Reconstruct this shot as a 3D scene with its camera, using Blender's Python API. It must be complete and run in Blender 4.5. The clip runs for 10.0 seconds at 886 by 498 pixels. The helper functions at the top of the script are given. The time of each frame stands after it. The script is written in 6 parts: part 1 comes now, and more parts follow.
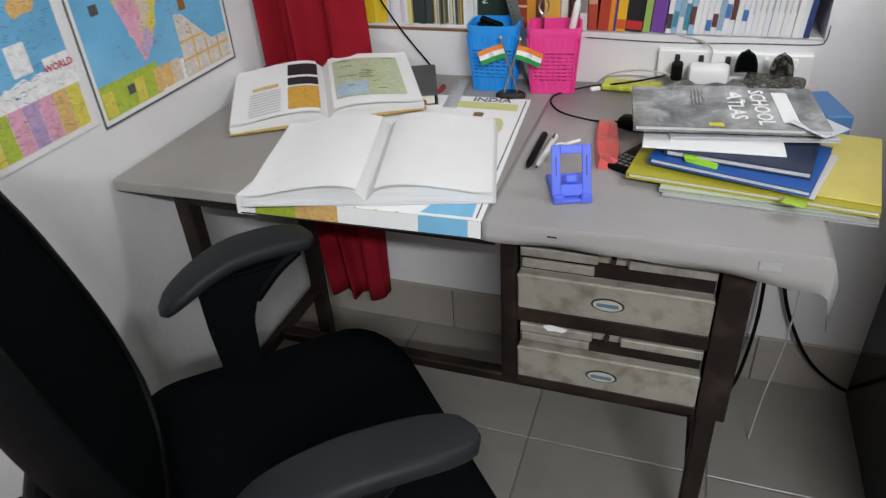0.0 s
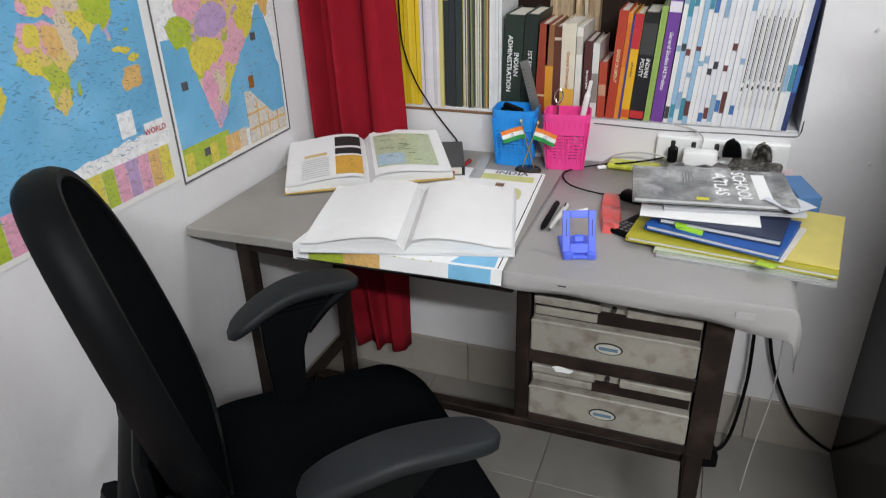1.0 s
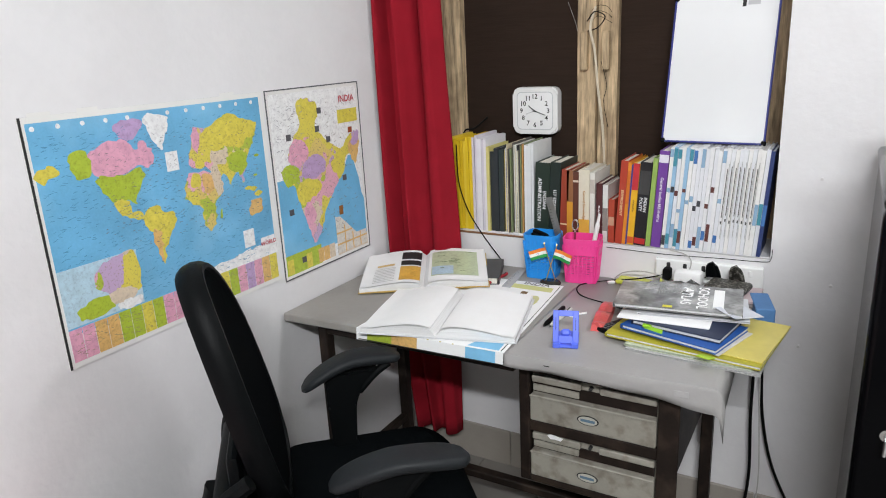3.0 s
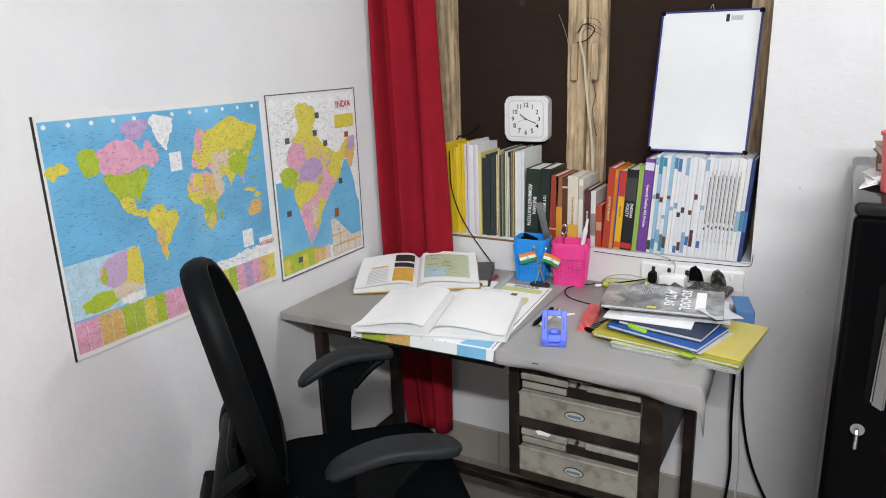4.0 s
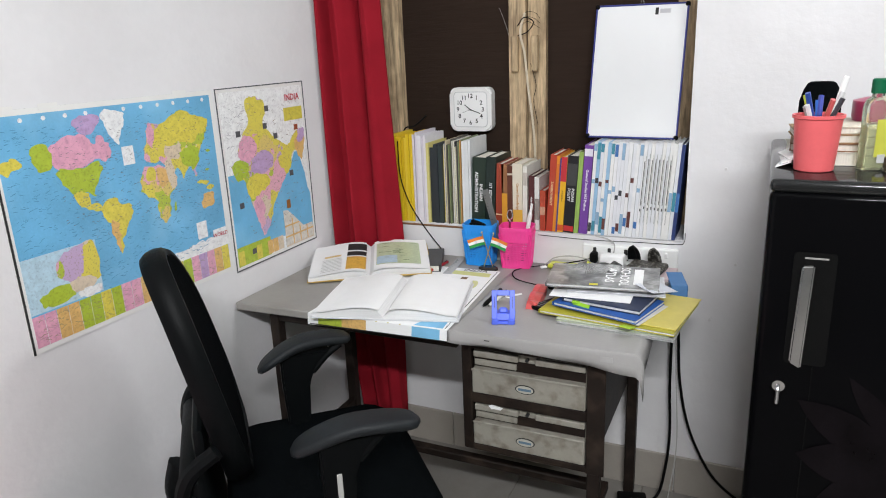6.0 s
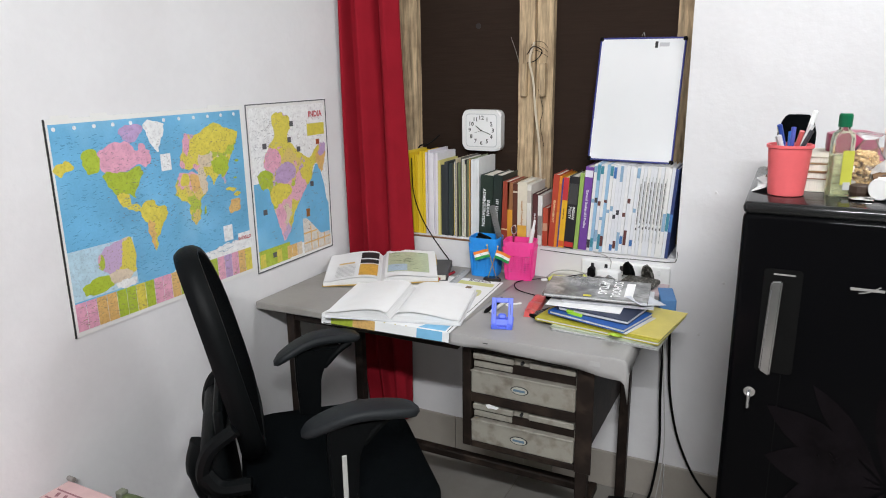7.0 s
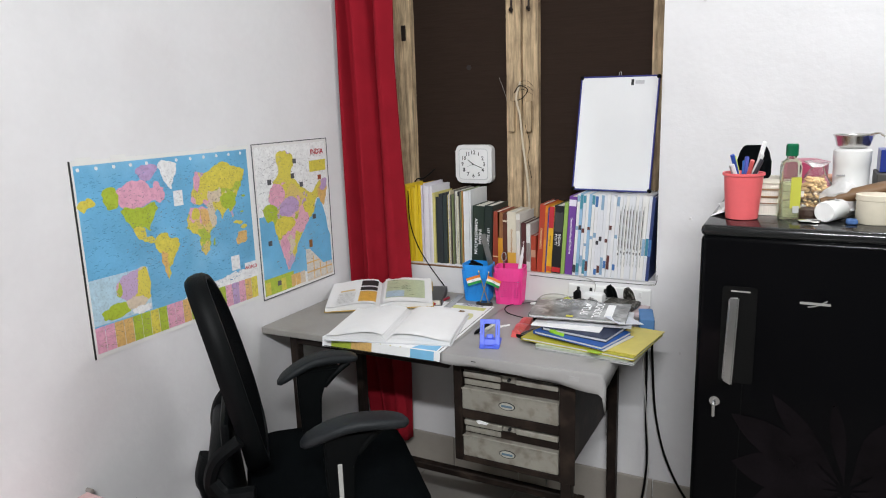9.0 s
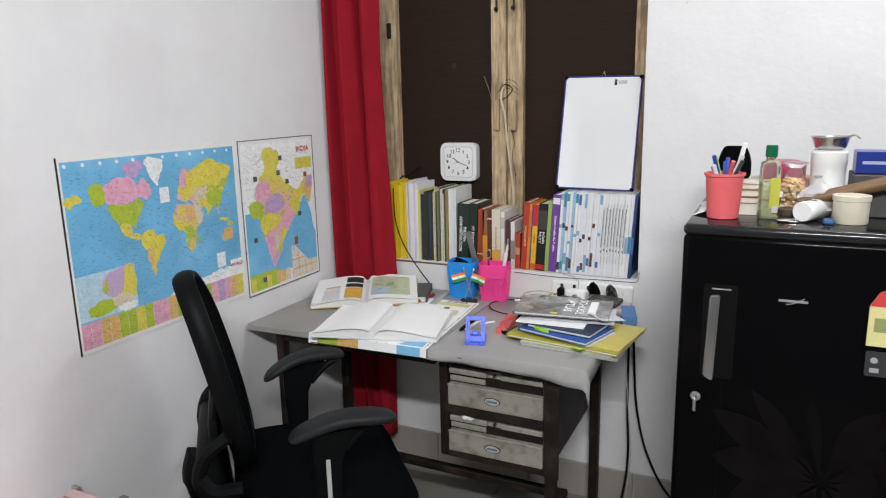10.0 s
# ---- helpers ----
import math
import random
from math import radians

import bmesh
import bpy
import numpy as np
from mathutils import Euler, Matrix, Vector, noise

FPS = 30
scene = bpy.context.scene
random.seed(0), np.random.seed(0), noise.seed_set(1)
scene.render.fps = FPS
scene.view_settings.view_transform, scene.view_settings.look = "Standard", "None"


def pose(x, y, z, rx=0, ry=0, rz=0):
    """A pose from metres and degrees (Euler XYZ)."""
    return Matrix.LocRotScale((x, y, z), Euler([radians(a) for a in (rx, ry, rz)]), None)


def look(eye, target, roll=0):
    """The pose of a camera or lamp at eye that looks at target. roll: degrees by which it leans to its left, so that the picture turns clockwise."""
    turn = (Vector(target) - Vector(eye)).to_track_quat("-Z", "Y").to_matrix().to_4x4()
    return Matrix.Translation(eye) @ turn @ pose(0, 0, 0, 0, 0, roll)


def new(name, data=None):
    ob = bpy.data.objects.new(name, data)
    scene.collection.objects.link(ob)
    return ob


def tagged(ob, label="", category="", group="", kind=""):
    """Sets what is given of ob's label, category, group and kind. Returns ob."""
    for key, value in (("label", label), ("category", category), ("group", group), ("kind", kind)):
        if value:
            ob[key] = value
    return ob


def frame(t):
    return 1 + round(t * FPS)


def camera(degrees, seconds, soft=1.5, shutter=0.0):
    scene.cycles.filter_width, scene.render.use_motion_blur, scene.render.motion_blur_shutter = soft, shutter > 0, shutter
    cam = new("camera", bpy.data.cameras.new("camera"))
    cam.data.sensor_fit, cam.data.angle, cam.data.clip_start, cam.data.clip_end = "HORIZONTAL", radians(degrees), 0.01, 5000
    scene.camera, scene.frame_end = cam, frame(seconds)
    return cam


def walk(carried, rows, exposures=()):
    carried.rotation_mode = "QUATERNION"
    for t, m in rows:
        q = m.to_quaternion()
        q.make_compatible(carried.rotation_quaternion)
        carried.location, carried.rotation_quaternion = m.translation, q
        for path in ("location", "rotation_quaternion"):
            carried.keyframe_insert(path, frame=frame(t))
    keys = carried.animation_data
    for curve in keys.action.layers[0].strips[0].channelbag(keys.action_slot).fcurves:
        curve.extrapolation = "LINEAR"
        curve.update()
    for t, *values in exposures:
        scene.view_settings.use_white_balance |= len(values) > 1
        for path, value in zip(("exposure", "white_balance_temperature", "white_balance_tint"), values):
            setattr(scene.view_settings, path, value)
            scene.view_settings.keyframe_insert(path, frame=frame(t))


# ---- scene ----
cam = camera(65.3, 10.0, soft=1.0, shutter=0.4)
PATH = [
    (0, (0.943, -1.465, 1.281), (0.345, 0.101, 0.19), -3.9),
    (0.5, (0.947, -1.541, 1.306), (0.289, 0.064, 0.309), -3.1),
    (1, (0.977, -1.653, 1.337), (0.327, 0.011, 0.437), -1.8),
    (1.5, (1.023, -1.723, 1.376), (0.31, -0.038, 0.568), -1.4),
    (2, (1.157, -1.786, 1.39), (0.386, -0.09, 0.663), -1.8),
    (2.5, (1.29, -1.89, 1.418), (0.382, -0.227, 0.777), -1.8),
    (3, (1.333, -1.96, 1.445), (0.349, -0.311, 0.885), -2.9),
    (4.5, (1.359, -2.038, 1.441), (0.413, -0.357, 0.91), -1.8),
    (5, (1.368, -2.053, 1.44), (0.408, -0.376, 0.926), -2.5),
    (5.5, (1.377, -2.057, 1.438), (0.44, -0.376, 0.895), -2.2),
    (6, (1.378, -2.094, 1.442), (0.558, -0.358, 0.883), -2.4),
    (7.5, (1.537, -2.262, 1.456), (0.644, -0.539, 0.975), -0.4),
    (8, (1.579, -2.281, 1.455), (0.682, -0.556, 0.986), -1.4),
    (8.5, (1.586, -2.307, 1.46), (0.711, -0.566, 1.008), -1.3),
    (9, (1.595, -2.322, 1.467), (0.687, -0.588, 1.057), -1.8),
    (9.5, (1.597, -2.327, 1.469), (0.675, -0.596, 1.08), -2.4),
    (10, (1.587, -2.347, 1.476), (0.731, -0.589, 1.053), -1.3),
]
walk(cam, [(t, look(eye, target, roll)) for t, eye, target, roll in PATH],
     exposures=[(0.0, -0.44), (0.6, -0.38), (1.4, -0.27), (3.0, -0.22), (6.0, -0.23), (8.0, -0.25), (10.0, -0.40)])

# ---- light ----
RX, RY, RZ = 3.3, -3.35, 2.9          # right wall, rear wall, ceiling
world = bpy.data.worlds.new("world")
world.use_nodes = True
scene.world = world
world.node_tree.nodes["Background"].inputs[0].default_value = (0.55, 0.6, 0.7, 1)
world.node_tree.nodes["Background"].inputs[1].default_value = 0.05


def area(name, at, target, sx, sy, watts, colour):
    d = bpy.data.lights.new(name, "AREA")
    d.shape, d.size, d.size_y, d.energy, d.color = "RECTANGLE", sx, sy, watts, colour
    ob = new(name, d)
    ob.matrix_world = look(at, target)
    return ob


TUBE_X, TUBE_Z = 1.95, 2.50
TUBE = (0.945, 0.965, 0.985)
area("tube_light_rear", (2.0, RY + 0.09, 2.68), (1.5, 0.0, 1.0), 1.2, 0.05, 108, TUBE)
area("tube_light_window_wall", (TUBE_X, -0.085, TUBE_Z), (1.1, -1.2, 0.6), 1.2, 0.05, 30, TUBE)

# ---- materials ----


def mat(name, colour, rough=0.6, metal=0.0, vary=0.12, scale=18.0, fine=140.0, bump=0.15, coat=0.0, rnd=0.0,
        stain=None, stain_amount=0.35, stain_scale=4.0, stretch=(1, 1, 1), trans=0.0, ior=1.45, spec=0.5):
    m = bpy.data.materials.new(name)
    m.use_nodes = True
    nt = m.node_tree
    b = nt.nodes["Principled BSDF"]
    L = nt.links.new
    b.inputs["Roughness"].default_value = rough
    b.inputs["Metallic"].default_value = metal
    b.inputs["Coat Weight"].default_value = coat
    b.inputs["Transmission Weight"].default_value = trans
    b.inputs["IOR"].default_value = ior
    b.inputs["Specular IOR Level"].default_value = spec
    tc = nt.nodes.new("ShaderNodeTexCoord")
    mp = nt.nodes.new("ShaderNodeMapping")
    mp.inputs["Scale"].default_value = stretch
    L(tc.outputs["Object"], mp.inputs[0])
    n1 = nt.nodes.new("ShaderNodeTexNoise")
    n1.inputs["Scale"].default_value, n1.inputs["Detail"].default_value = scale, 5
    n2 = nt.nodes.new("ShaderNodeTexNoise")
    n2.inputs["Scale"].default_value, n2.inputs["Detail"].default_value = fine, 3
    L(mp.outputs[0], n1.inputs["Vector"]), L(mp.outputs[0], n2.inputs["Vector"])
    add = nt.nodes.new("ShaderNodeMath")
    add.operation = "MULTIPLY_ADD"
    add.inputs[1].default_value = 0.35
    L(n2.outputs[0], add.inputs[0]), L(n1.outputs[0], add.inputs[2])
    ramp = nt.nodes.new("ShaderNodeMapRange")
    ramp.inputs[1].default_value, ramp.inputs[2].default_value = 0.35, 1.0
    ramp.inputs[3].default_value, ramp.inputs[4].default_value = 1 - vary, 1 + vary
    L(add.outputs[0], ramp.inputs[0])
    hsv = nt.nodes.new("ShaderNodeHueSaturation")
    hsv.inputs["Color"].default_value = (*colour, 1)
    L(ramp.outputs[0], hsv.inputs["Value"])
    out = hsv.outputs[0]
    if rnd:
        oi = nt.nodes.new("ShaderNodeObjectInfo")
        rr = nt.nodes.new("ShaderNodeMapRange")
        rr.inputs[3].default_value, rr.inputs[4].default_value = 1 - rnd, 1 + rnd
        h2 = nt.nodes.new("ShaderNodeHueSaturation")
        L(oi.outputs["Random"], rr.inputs[0]), L(rr.outputs[0], h2.inputs["Value"]), L(out, h2.inputs["Color"])
        out = h2.outputs[0]
    if stain:
        n3 = nt.nodes.new("ShaderNodeTexNoise")
        n3.inputs["Scale"].default_value, n3.inputs["Detail"].default_value = stain_scale, 7
        L(tc.outputs["Object"], n3.inputs["Vector"])
        r3 = nt.nodes.new("ShaderNodeMapRange")
        r3.inputs[1].default_value, r3.inputs[2].default_value, r3.inputs[4].default_value = 0.5, 0.72, stain_amount
        L(n3.outputs[0], r3.inputs[0])
        mx = nt.nodes.new("ShaderNodeMixRGB")
        mx.inputs[2].default_value = (*stain, 1)
        L(r3.outputs[0], mx.inputs[0]), L(out, mx.inputs[1])
        out = mx.outputs[0]
    L(out, b.inputs["Base Color"])
    if bump:
        bp = nt.nodes.new("ShaderNodeBump")
        bp.inputs["Strength"].default_value, bp.inputs["Distance"].default_value = bump, 0.004
        L(add.outputs[0], bp.inputs["Height"])
        L(bp.outputs[0], b.inputs["Normal"])
    return m


WALL = mat("painted_plaster", (0.72, 0.71, 0.72), 0.7, vary=0.045, scale=5, fine=42, bump=0.7, stain=(0.60, 0.57, 0.575), stain_amount=0.35, stain_scale=2.6)
# unseen right wall: colour invented, kept dark so less light bounces into shadows
WALL2 = mat("darkened_unseen_wall", (0.24, 0.27, 0.24), 0.8, vary=0.06, scale=5, bump=0.3)
# rear wall behind the camera: greyed below white to lower the fill light
WALL3 = mat("greyed_rear_wall", (0.38, 0.38, 0.37), 0.8, vary=0.06, scale=5, bump=0.3)
CEIL = mat("ceiling_paint", (0.82, 0.82, 0.81), 0.8, vary=0.03)
SKIRT = mat("skirting_tile", (0.33, 0.30, 0.265), 0.45, vary=0.1, scale=9, stain=(0.3, 0.27, 0.23), stain_amount=0.5)
TILE = mat("floor_tile", (0.25, 0.235, 0.215), 0.32, vary=0.09, scale=6, rnd=0.09, bump=0.05, stain=(0.17, 0.15, 0.13), stain_amount=0.5, stain_scale=5)
GROUT = mat("grout", (0.2, 0.18, 0.16), 0.9)
RAWWOOD = mat("raw_wood", (0.47, 0.35, 0.215), 0.8, vary=0.8, scale=14, fine=60, stretch=(6, 6, 0.5), bump=0.5, stain=(0.16, 0.1, 0.06), stain_amount=0.6, stain_scale=9)
DARKBOARD = mat("dark_hardboard", (0.030, 0.019, 0.014), 0.8, spec=0.1, vary=0.12, scale=30, fine=260, stretch=(0.4, 1, 5), bump=0.3)
CURTAIN = mat("red_cotton", (0.27, 0.010, 0.020), 0.95, spec=0.15, vary=0.12, scale=12, fine=900, bump=0.25)
LAMINATE = mat("grey_laminate", (0.30, 0.285, 0.265), 0.5, vary=0.1, scale=7, fine=90, bump=0.1, stain=(0.19, 0.175, 0.155), stain_amount=0.4, stain_scale=6)
SHEET = mat("grey_plastic_sheet", (0.34, 0.33, 0.325), 0.42, vary=0.07, scale=9, fine=120, bump=0.2, stain=(0.26, 0.25, 0.24), stain_amount=0.3)
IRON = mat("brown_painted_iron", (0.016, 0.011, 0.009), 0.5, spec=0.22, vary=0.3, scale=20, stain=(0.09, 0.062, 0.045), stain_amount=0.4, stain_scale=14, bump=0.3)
DRAWER = mat("worn_beige_steel", (0.31, 0.292, 0.25), 0.5, vary=0.14, scale=20, metal=0.1, stain=(0.09, 0.06, 0.04), stain_amount=0.55, stain_scale=32, bump=0.25)
BLACKPL = mat("black_plastic", (0.003, 0.0036, 0.004), 0.45, spec=0.10, vary=0.12, bump=0.25, fine=700)
GREYPL = mat("dark_grey_armrest", (0.014, 0.016, 0.018), 0.5, spec=0.22, vary=0.12, bump=0.25, fine=600)
MESHFAB = mat("black_fabric", (0.0022, 0.0030, 0.0036), 0.95, spec=0.04, vary=0.25, scale=60, fine=1400, bump=0.6)
FRIDGE = mat("black_gloss_enamel", (0.0025, 0.0025, 0.003), 0.1, spec=0.08, vary=0.1, scale=4, bump=0.0)
FRTOP = mat("fridge_top_plastic", (0.012, 0.0125, 0.013), 0.13, vary=0.1, bump=0.03)
CHROME = mat("chrome", (0.75, 0.75, 0.77), 0.12, 1.0, vary=0.05, bump=0.02)
HANDLE = mat("dark_chrome", (0.62, 0.62, 0.64), 0.13, 1.0, vary=0.05, bump=0.02)
STEEL = mat("stainless_steel", (0.6, 0.59, 0.57), 0.25, 1.0, vary=0.08, bump=0.02)
WHITE = mat("white_paper", (0.84, 0.84, 0.84), 0.75, vary=0.03, bump=0.05)
PAGES = mat("page_edges", (0.70, 0.67, 0.60), 0.85, vary=0.15, scale=8, fine=400, stretch=(40, 1, 1), bump=0.2)
PAGEW = mat("white_page_edges", (0.74, 0.74, 0.74), 0.85, vary=0.12, scale=8, fine=300, stretch=(1, 1, 60), bump=0.3)
WHITEPL = mat("white_plastic", (0.80, 0.80, 0.79), 0.35, vary=0.03, bump=0.03)
BOARDW = mat("whiteboard_gloss", (0.86, 0.87, 0.88), 0.03, vary=0.01, bump=0.0, ior=1.9, spec=0.8)
BLUEPL = mat("blue_plastic", (0.02, 0.28, 0.78), 0.35, vary=0.05, bump=0.03)
PINKPL = mat("pink_plastic", (0.85, 0.06, 0.30), 0.35, vary=0.05, bump=0.03)
STANDBL = mat("violet_blue_plastic", (0.10, 0.16, 0.78), 0.35, vary=0.05, bump=0.03)
CORAL = mat("coral_plastic", (0.76, 0.13, 0.14), 0.4, vary=0.06, bump=0.04)
NAVY = mat("navy_frame", (0.03, 0.04, 0.22), 0.4)
RUBBER = mat("black_rubber", (0.004, 0.004, 0.004), 0.6, spec=0.1)
CABLEW = mat("grey_cable", (0.42, 0.41, 0.39), 0.5)
INK = mat("black_ink", (0.02, 0.02, 0.02), 0.7, bump=0)
GLASS = mat("green_tinted_plastic", (0.90, 0.94, 0.84), 0.06, trans=0.95, vary=0.03, bump=0)
CLEARBAG = mat("clear_plastic_bag", (0.95, 0.95, 0.95), 0.15, trans=0.95, vary=0.02, bump=0.4, ior=1.15)
_cache = {}


def plain(r, g, b, rough=0.6, vary=0.08):
    key = (r, g, b, rough)
    if key not in _cache:
        _cache[key] = mat("printed_colour", (r, g, b), rough, vary=vary, scale=25, bump=0.08)
    return _cache[key]


# ---- builders ----


def thing(name, label, category, group="", at=(0, 0, 0), rz=0, kind="", rx=0, ry=0):
    ob = new(name)
    ob.empty_display_size = 0.02
    ob.matrix_world = pose(*at, rx, ry, rz)
    return tagged(ob, label, category, group, kind)


def part(name, bm, material, parent=None, label="", smooth=False):
    me = bpy.data.meshes.new(name)
    bmesh.ops.recalc_face_normals(bm, faces=bm.faces)
    bm.to_mesh(me)
    bm.free()
    if smooth:
        me.polygons.foreach_set("use_smooth", [True] * len(me.polygons))
        me.set_sharp_from_angle(angle=radians(40))
    me.materials.append(material)
    ob = new(name, me)
    if parent:
        ob.parent = parent
    if label:
        tagged(ob, label)
    return ob


def box(c, s, bevel=0.0, bm=None, rz=0, rx=0, ry=0, seg=1):
    bm = bm or bmesh.new()
    t = bmesh.ops.create_cube(bm, size=1, matrix=pose(*c, rx, ry, rz) @ Matrix.Diagonal((*s, 1)))
    if bevel:
        es = {e for v in t["verts"] for e in v.link_edges}
        bmesh.ops.bevel(bm, geom=list(es), offset=bevel, segments=seg, affect="EDGES", profile=0.5)
    return bm


def span(x0, x1, y0, y1, z0, z1, bevel=0.0, bm=None):
    return box(((x0 + x1) / 2, (y0 + y1) / 2, (z0 + z1) / 2), (x1 - x0, y1 - y0, z1 - z0), bevel, bm)


def tube(pts, r, bm=None, seg=8, flat=1.0, caps=True):
    """A swept round or oval bar along points; r is one radius or a list."""
    bm = bm or bmesh.new()
    P = [Vector(p) for p in pts]
    rings = []
    side = None
    for i, p in enumerate(P):
        d = (P[min(i + 1, len(P) - 1)] - P[max(i - 1, 0)]).normalized()
        if side is None:
            side = d.orthogonal().normalized() if abs(d.z) > 0.95 else d.cross(Vector((0, 0, 1))).normalized()
        side = (side - d * side.dot(d)).normalized()
        up = side.cross(d)
        ri = r[i] if isinstance(r, (list, tuple)) else r
        rings.append([bm.verts.new(p + side * math.cos(a) * ri + up * math.sin(a) * ri * flat)
                      for a in (2 * math.pi * k / seg for k in range(seg))])
    for a, b in zip(rings, rings[1:]):
        for k in range(seg):
            bm.faces.new((a[k], a[(k + 1) % seg], b[(k + 1) % seg], b[k]))
    if caps:
        bm.faces.new(rings[0]), bm.faces.new(rings[-1])
    return bm


def curve(pts, n=8):
    """Catmull-Rom points through pts."""
    P = [Vector(p) for p in pts]
    P = [2 * P[0] - P[1]] + P + [2 * P[-1] - P[-2]]
    out = []
    for i in range(1, len(P) - 2):
        for k in range(n):
            t = k / n
            a, b, c, d = P[i - 1:i + 3]
            out.append(0.5 * (2 * b + (c - a) * t + (2 * a - 5 * b + 4 * c - d) * t * t + (3 * b - a - 3 * c + d) * t ** 3))
    return out + [P[-2]]


def lathe(profile, seg=24, bm=None, at=(0, 0, 0), sx=1.0, sy=1.0):
    bm = bm or bmesh.new()
    rings = [[bm.verts.new((at[0] + r * sx * math.cos(2 * math.pi * k / seg), at[1] + r * sy * math.sin(2 * math.pi * k / seg), at[2] + z)) for k in range(seg)]
             for r, z in profile]
    for a, b in zip(rings, rings[1:]):
        for k in range(seg):
            bm.faces.new((a[k], a[(k + 1) % seg], b[(k + 1) % seg], b[k]))
    bm.faces.new(rings[0]), bm.faces.new(rings[-1])
    return bm


def slab(poly, z0, z1, bm=None, axis="z"):
    """A flat polygon with thickness. axis: the way in which it is thick (z: poly is x, y; y: x, z; x: y, z)."""
    bm = bm or bmesh.new()
    put = {"z": lambda a, b, c: (a, b, c), "y": lambda a, b, c: (a, c, b), "x": lambda a, b, c: (c, a, b)}[axis]
    lo = [bm.verts.new(put(a, b, z0)) for a, b in poly]
    hi = [bm.verts.new(put(a, b, z1)) for a, b in poly]
    n = len(poly)
    bm.faces.new(lo), bm.faces.new(hi)
    for k in range(n):
        bm.faces.new((lo[k], lo[(k + 1) % n], hi[(k + 1) % n], hi[k]))
    return bm


def rounded(w, h, r, n=4, cx=0.0, cy=0.0):
    pts = []
    for sx, sy, a0 in ((1, 1, 0), (-1, 1, 90), (-1, -1, 180), (1, -1, 270)):
        for k in range(n + 1):
            a = radians(a0 + 90 * k / n)
            pts.append((cx + sx * (w / 2 - r) + r * math.cos(a), cy + sy * (h / 2 - r) + r * math.sin(a)))
    return pts


def text_mesh(body, size, depth=0.0):
    cu = bpy.data.curves.new("lettering", "FONT")
    cu.body, cu.size, cu.align_x, cu.align_y, cu.extrude, cu.resolution_u, cu.offset = body, size, "CENTER", "CENTER", depth, 2, size * 0.018
    tmp = bpy.data.objects.new("lettering", cu)
    scene.collection.objects.link(tmp)
    me = bpy.data.meshes.new_from_object(tmp.evaluated_get(bpy.context.evaluated_depsgraph_get()))
    bpy.data.objects.remove(tmp)
    bpy.data.curves.remove(cu)
    return me


def lettering(body, size, material, parent, m, name="lettering"):
    me = text_mesh(body, size)
    me.materials.append(material)
    ob = new(name, me)
    ob.parent = parent
    ob.matrix_local = m
    return ob


def wobble(x, y, z, s=3.0, a=1.0):
    return a * noise.noise(Vector((x * s, y * s, z * s)))

# ---- room ----
W0, W1, WZ0, WZ1 = 0.088, 1.182, 0.855, 2.25   # the window's recess


def structure(name, bm, material, label, category):
    return tagged(part(name, bm, material), label, category, kind="structure")


bm = span(-0.2, W0, 0, 0.32, 0, RZ)
span(W1, RX + 0.2, 0, 0.32, 0, RZ, bm=bm)
span(W0, W1, 0, 0.32, 0, WZ0, bm=bm)
span(W0, W1, 0, 0.32, WZ1, RZ, bm=bm)
wall_back = structure("wall_back", bm, WALL, "white-painted plaster wall with a deep window recess", "wall")
structure("wall_left", span(-0.2, 0, RY - 0.2, 0, 0, RZ), WALL, "white-painted uneven plaster wall behind the maps", "wall")
structure("wall_right", span(RX, RX + 0.2, RY - 0.2, 0, 0, RZ), WALL2, "unseen right wall, dark grey-green to cut bounced light", "wall")
structure("wall_rear", span(0, RX, RY - 0.2, RY, 0, RZ), WALL3, "plain plaster rear wall, greyed to cut bounced light", "wall")
structure("ceiling", span(-0.2, RX + 0.2, RY - 0.2, 0.32, RZ, RZ + 0.15), CEIL, "plain white ceiling", "ceiling")
floor = structure("floor", span(-0.2, RX + 0.2, RY - 0.2, 0.32, -0.12, -0.004), GROUT, "pale stone-look floor tiles with dark joints", "floor")

# skirting
sk = thing("baseboard", "grimy beige tile skirting along the wall foot", "skirting", kind="structure")
x = 0.012
while x < 2.6:
    w = 0.395
    part("tile", span(x, x + w - 0.003, -0.011, 0, 0, 0.135, 0.002), SKIRT, sk)
    x += w
part("tile", span(0, 0.011, -0.63, -0.013, 0, 0.135, 0.002), SKIRT, sk)
part("tile", span(0, 0.011, -1.3, -0.633, 0, 0.135, 0.002), SKIRT, sk)

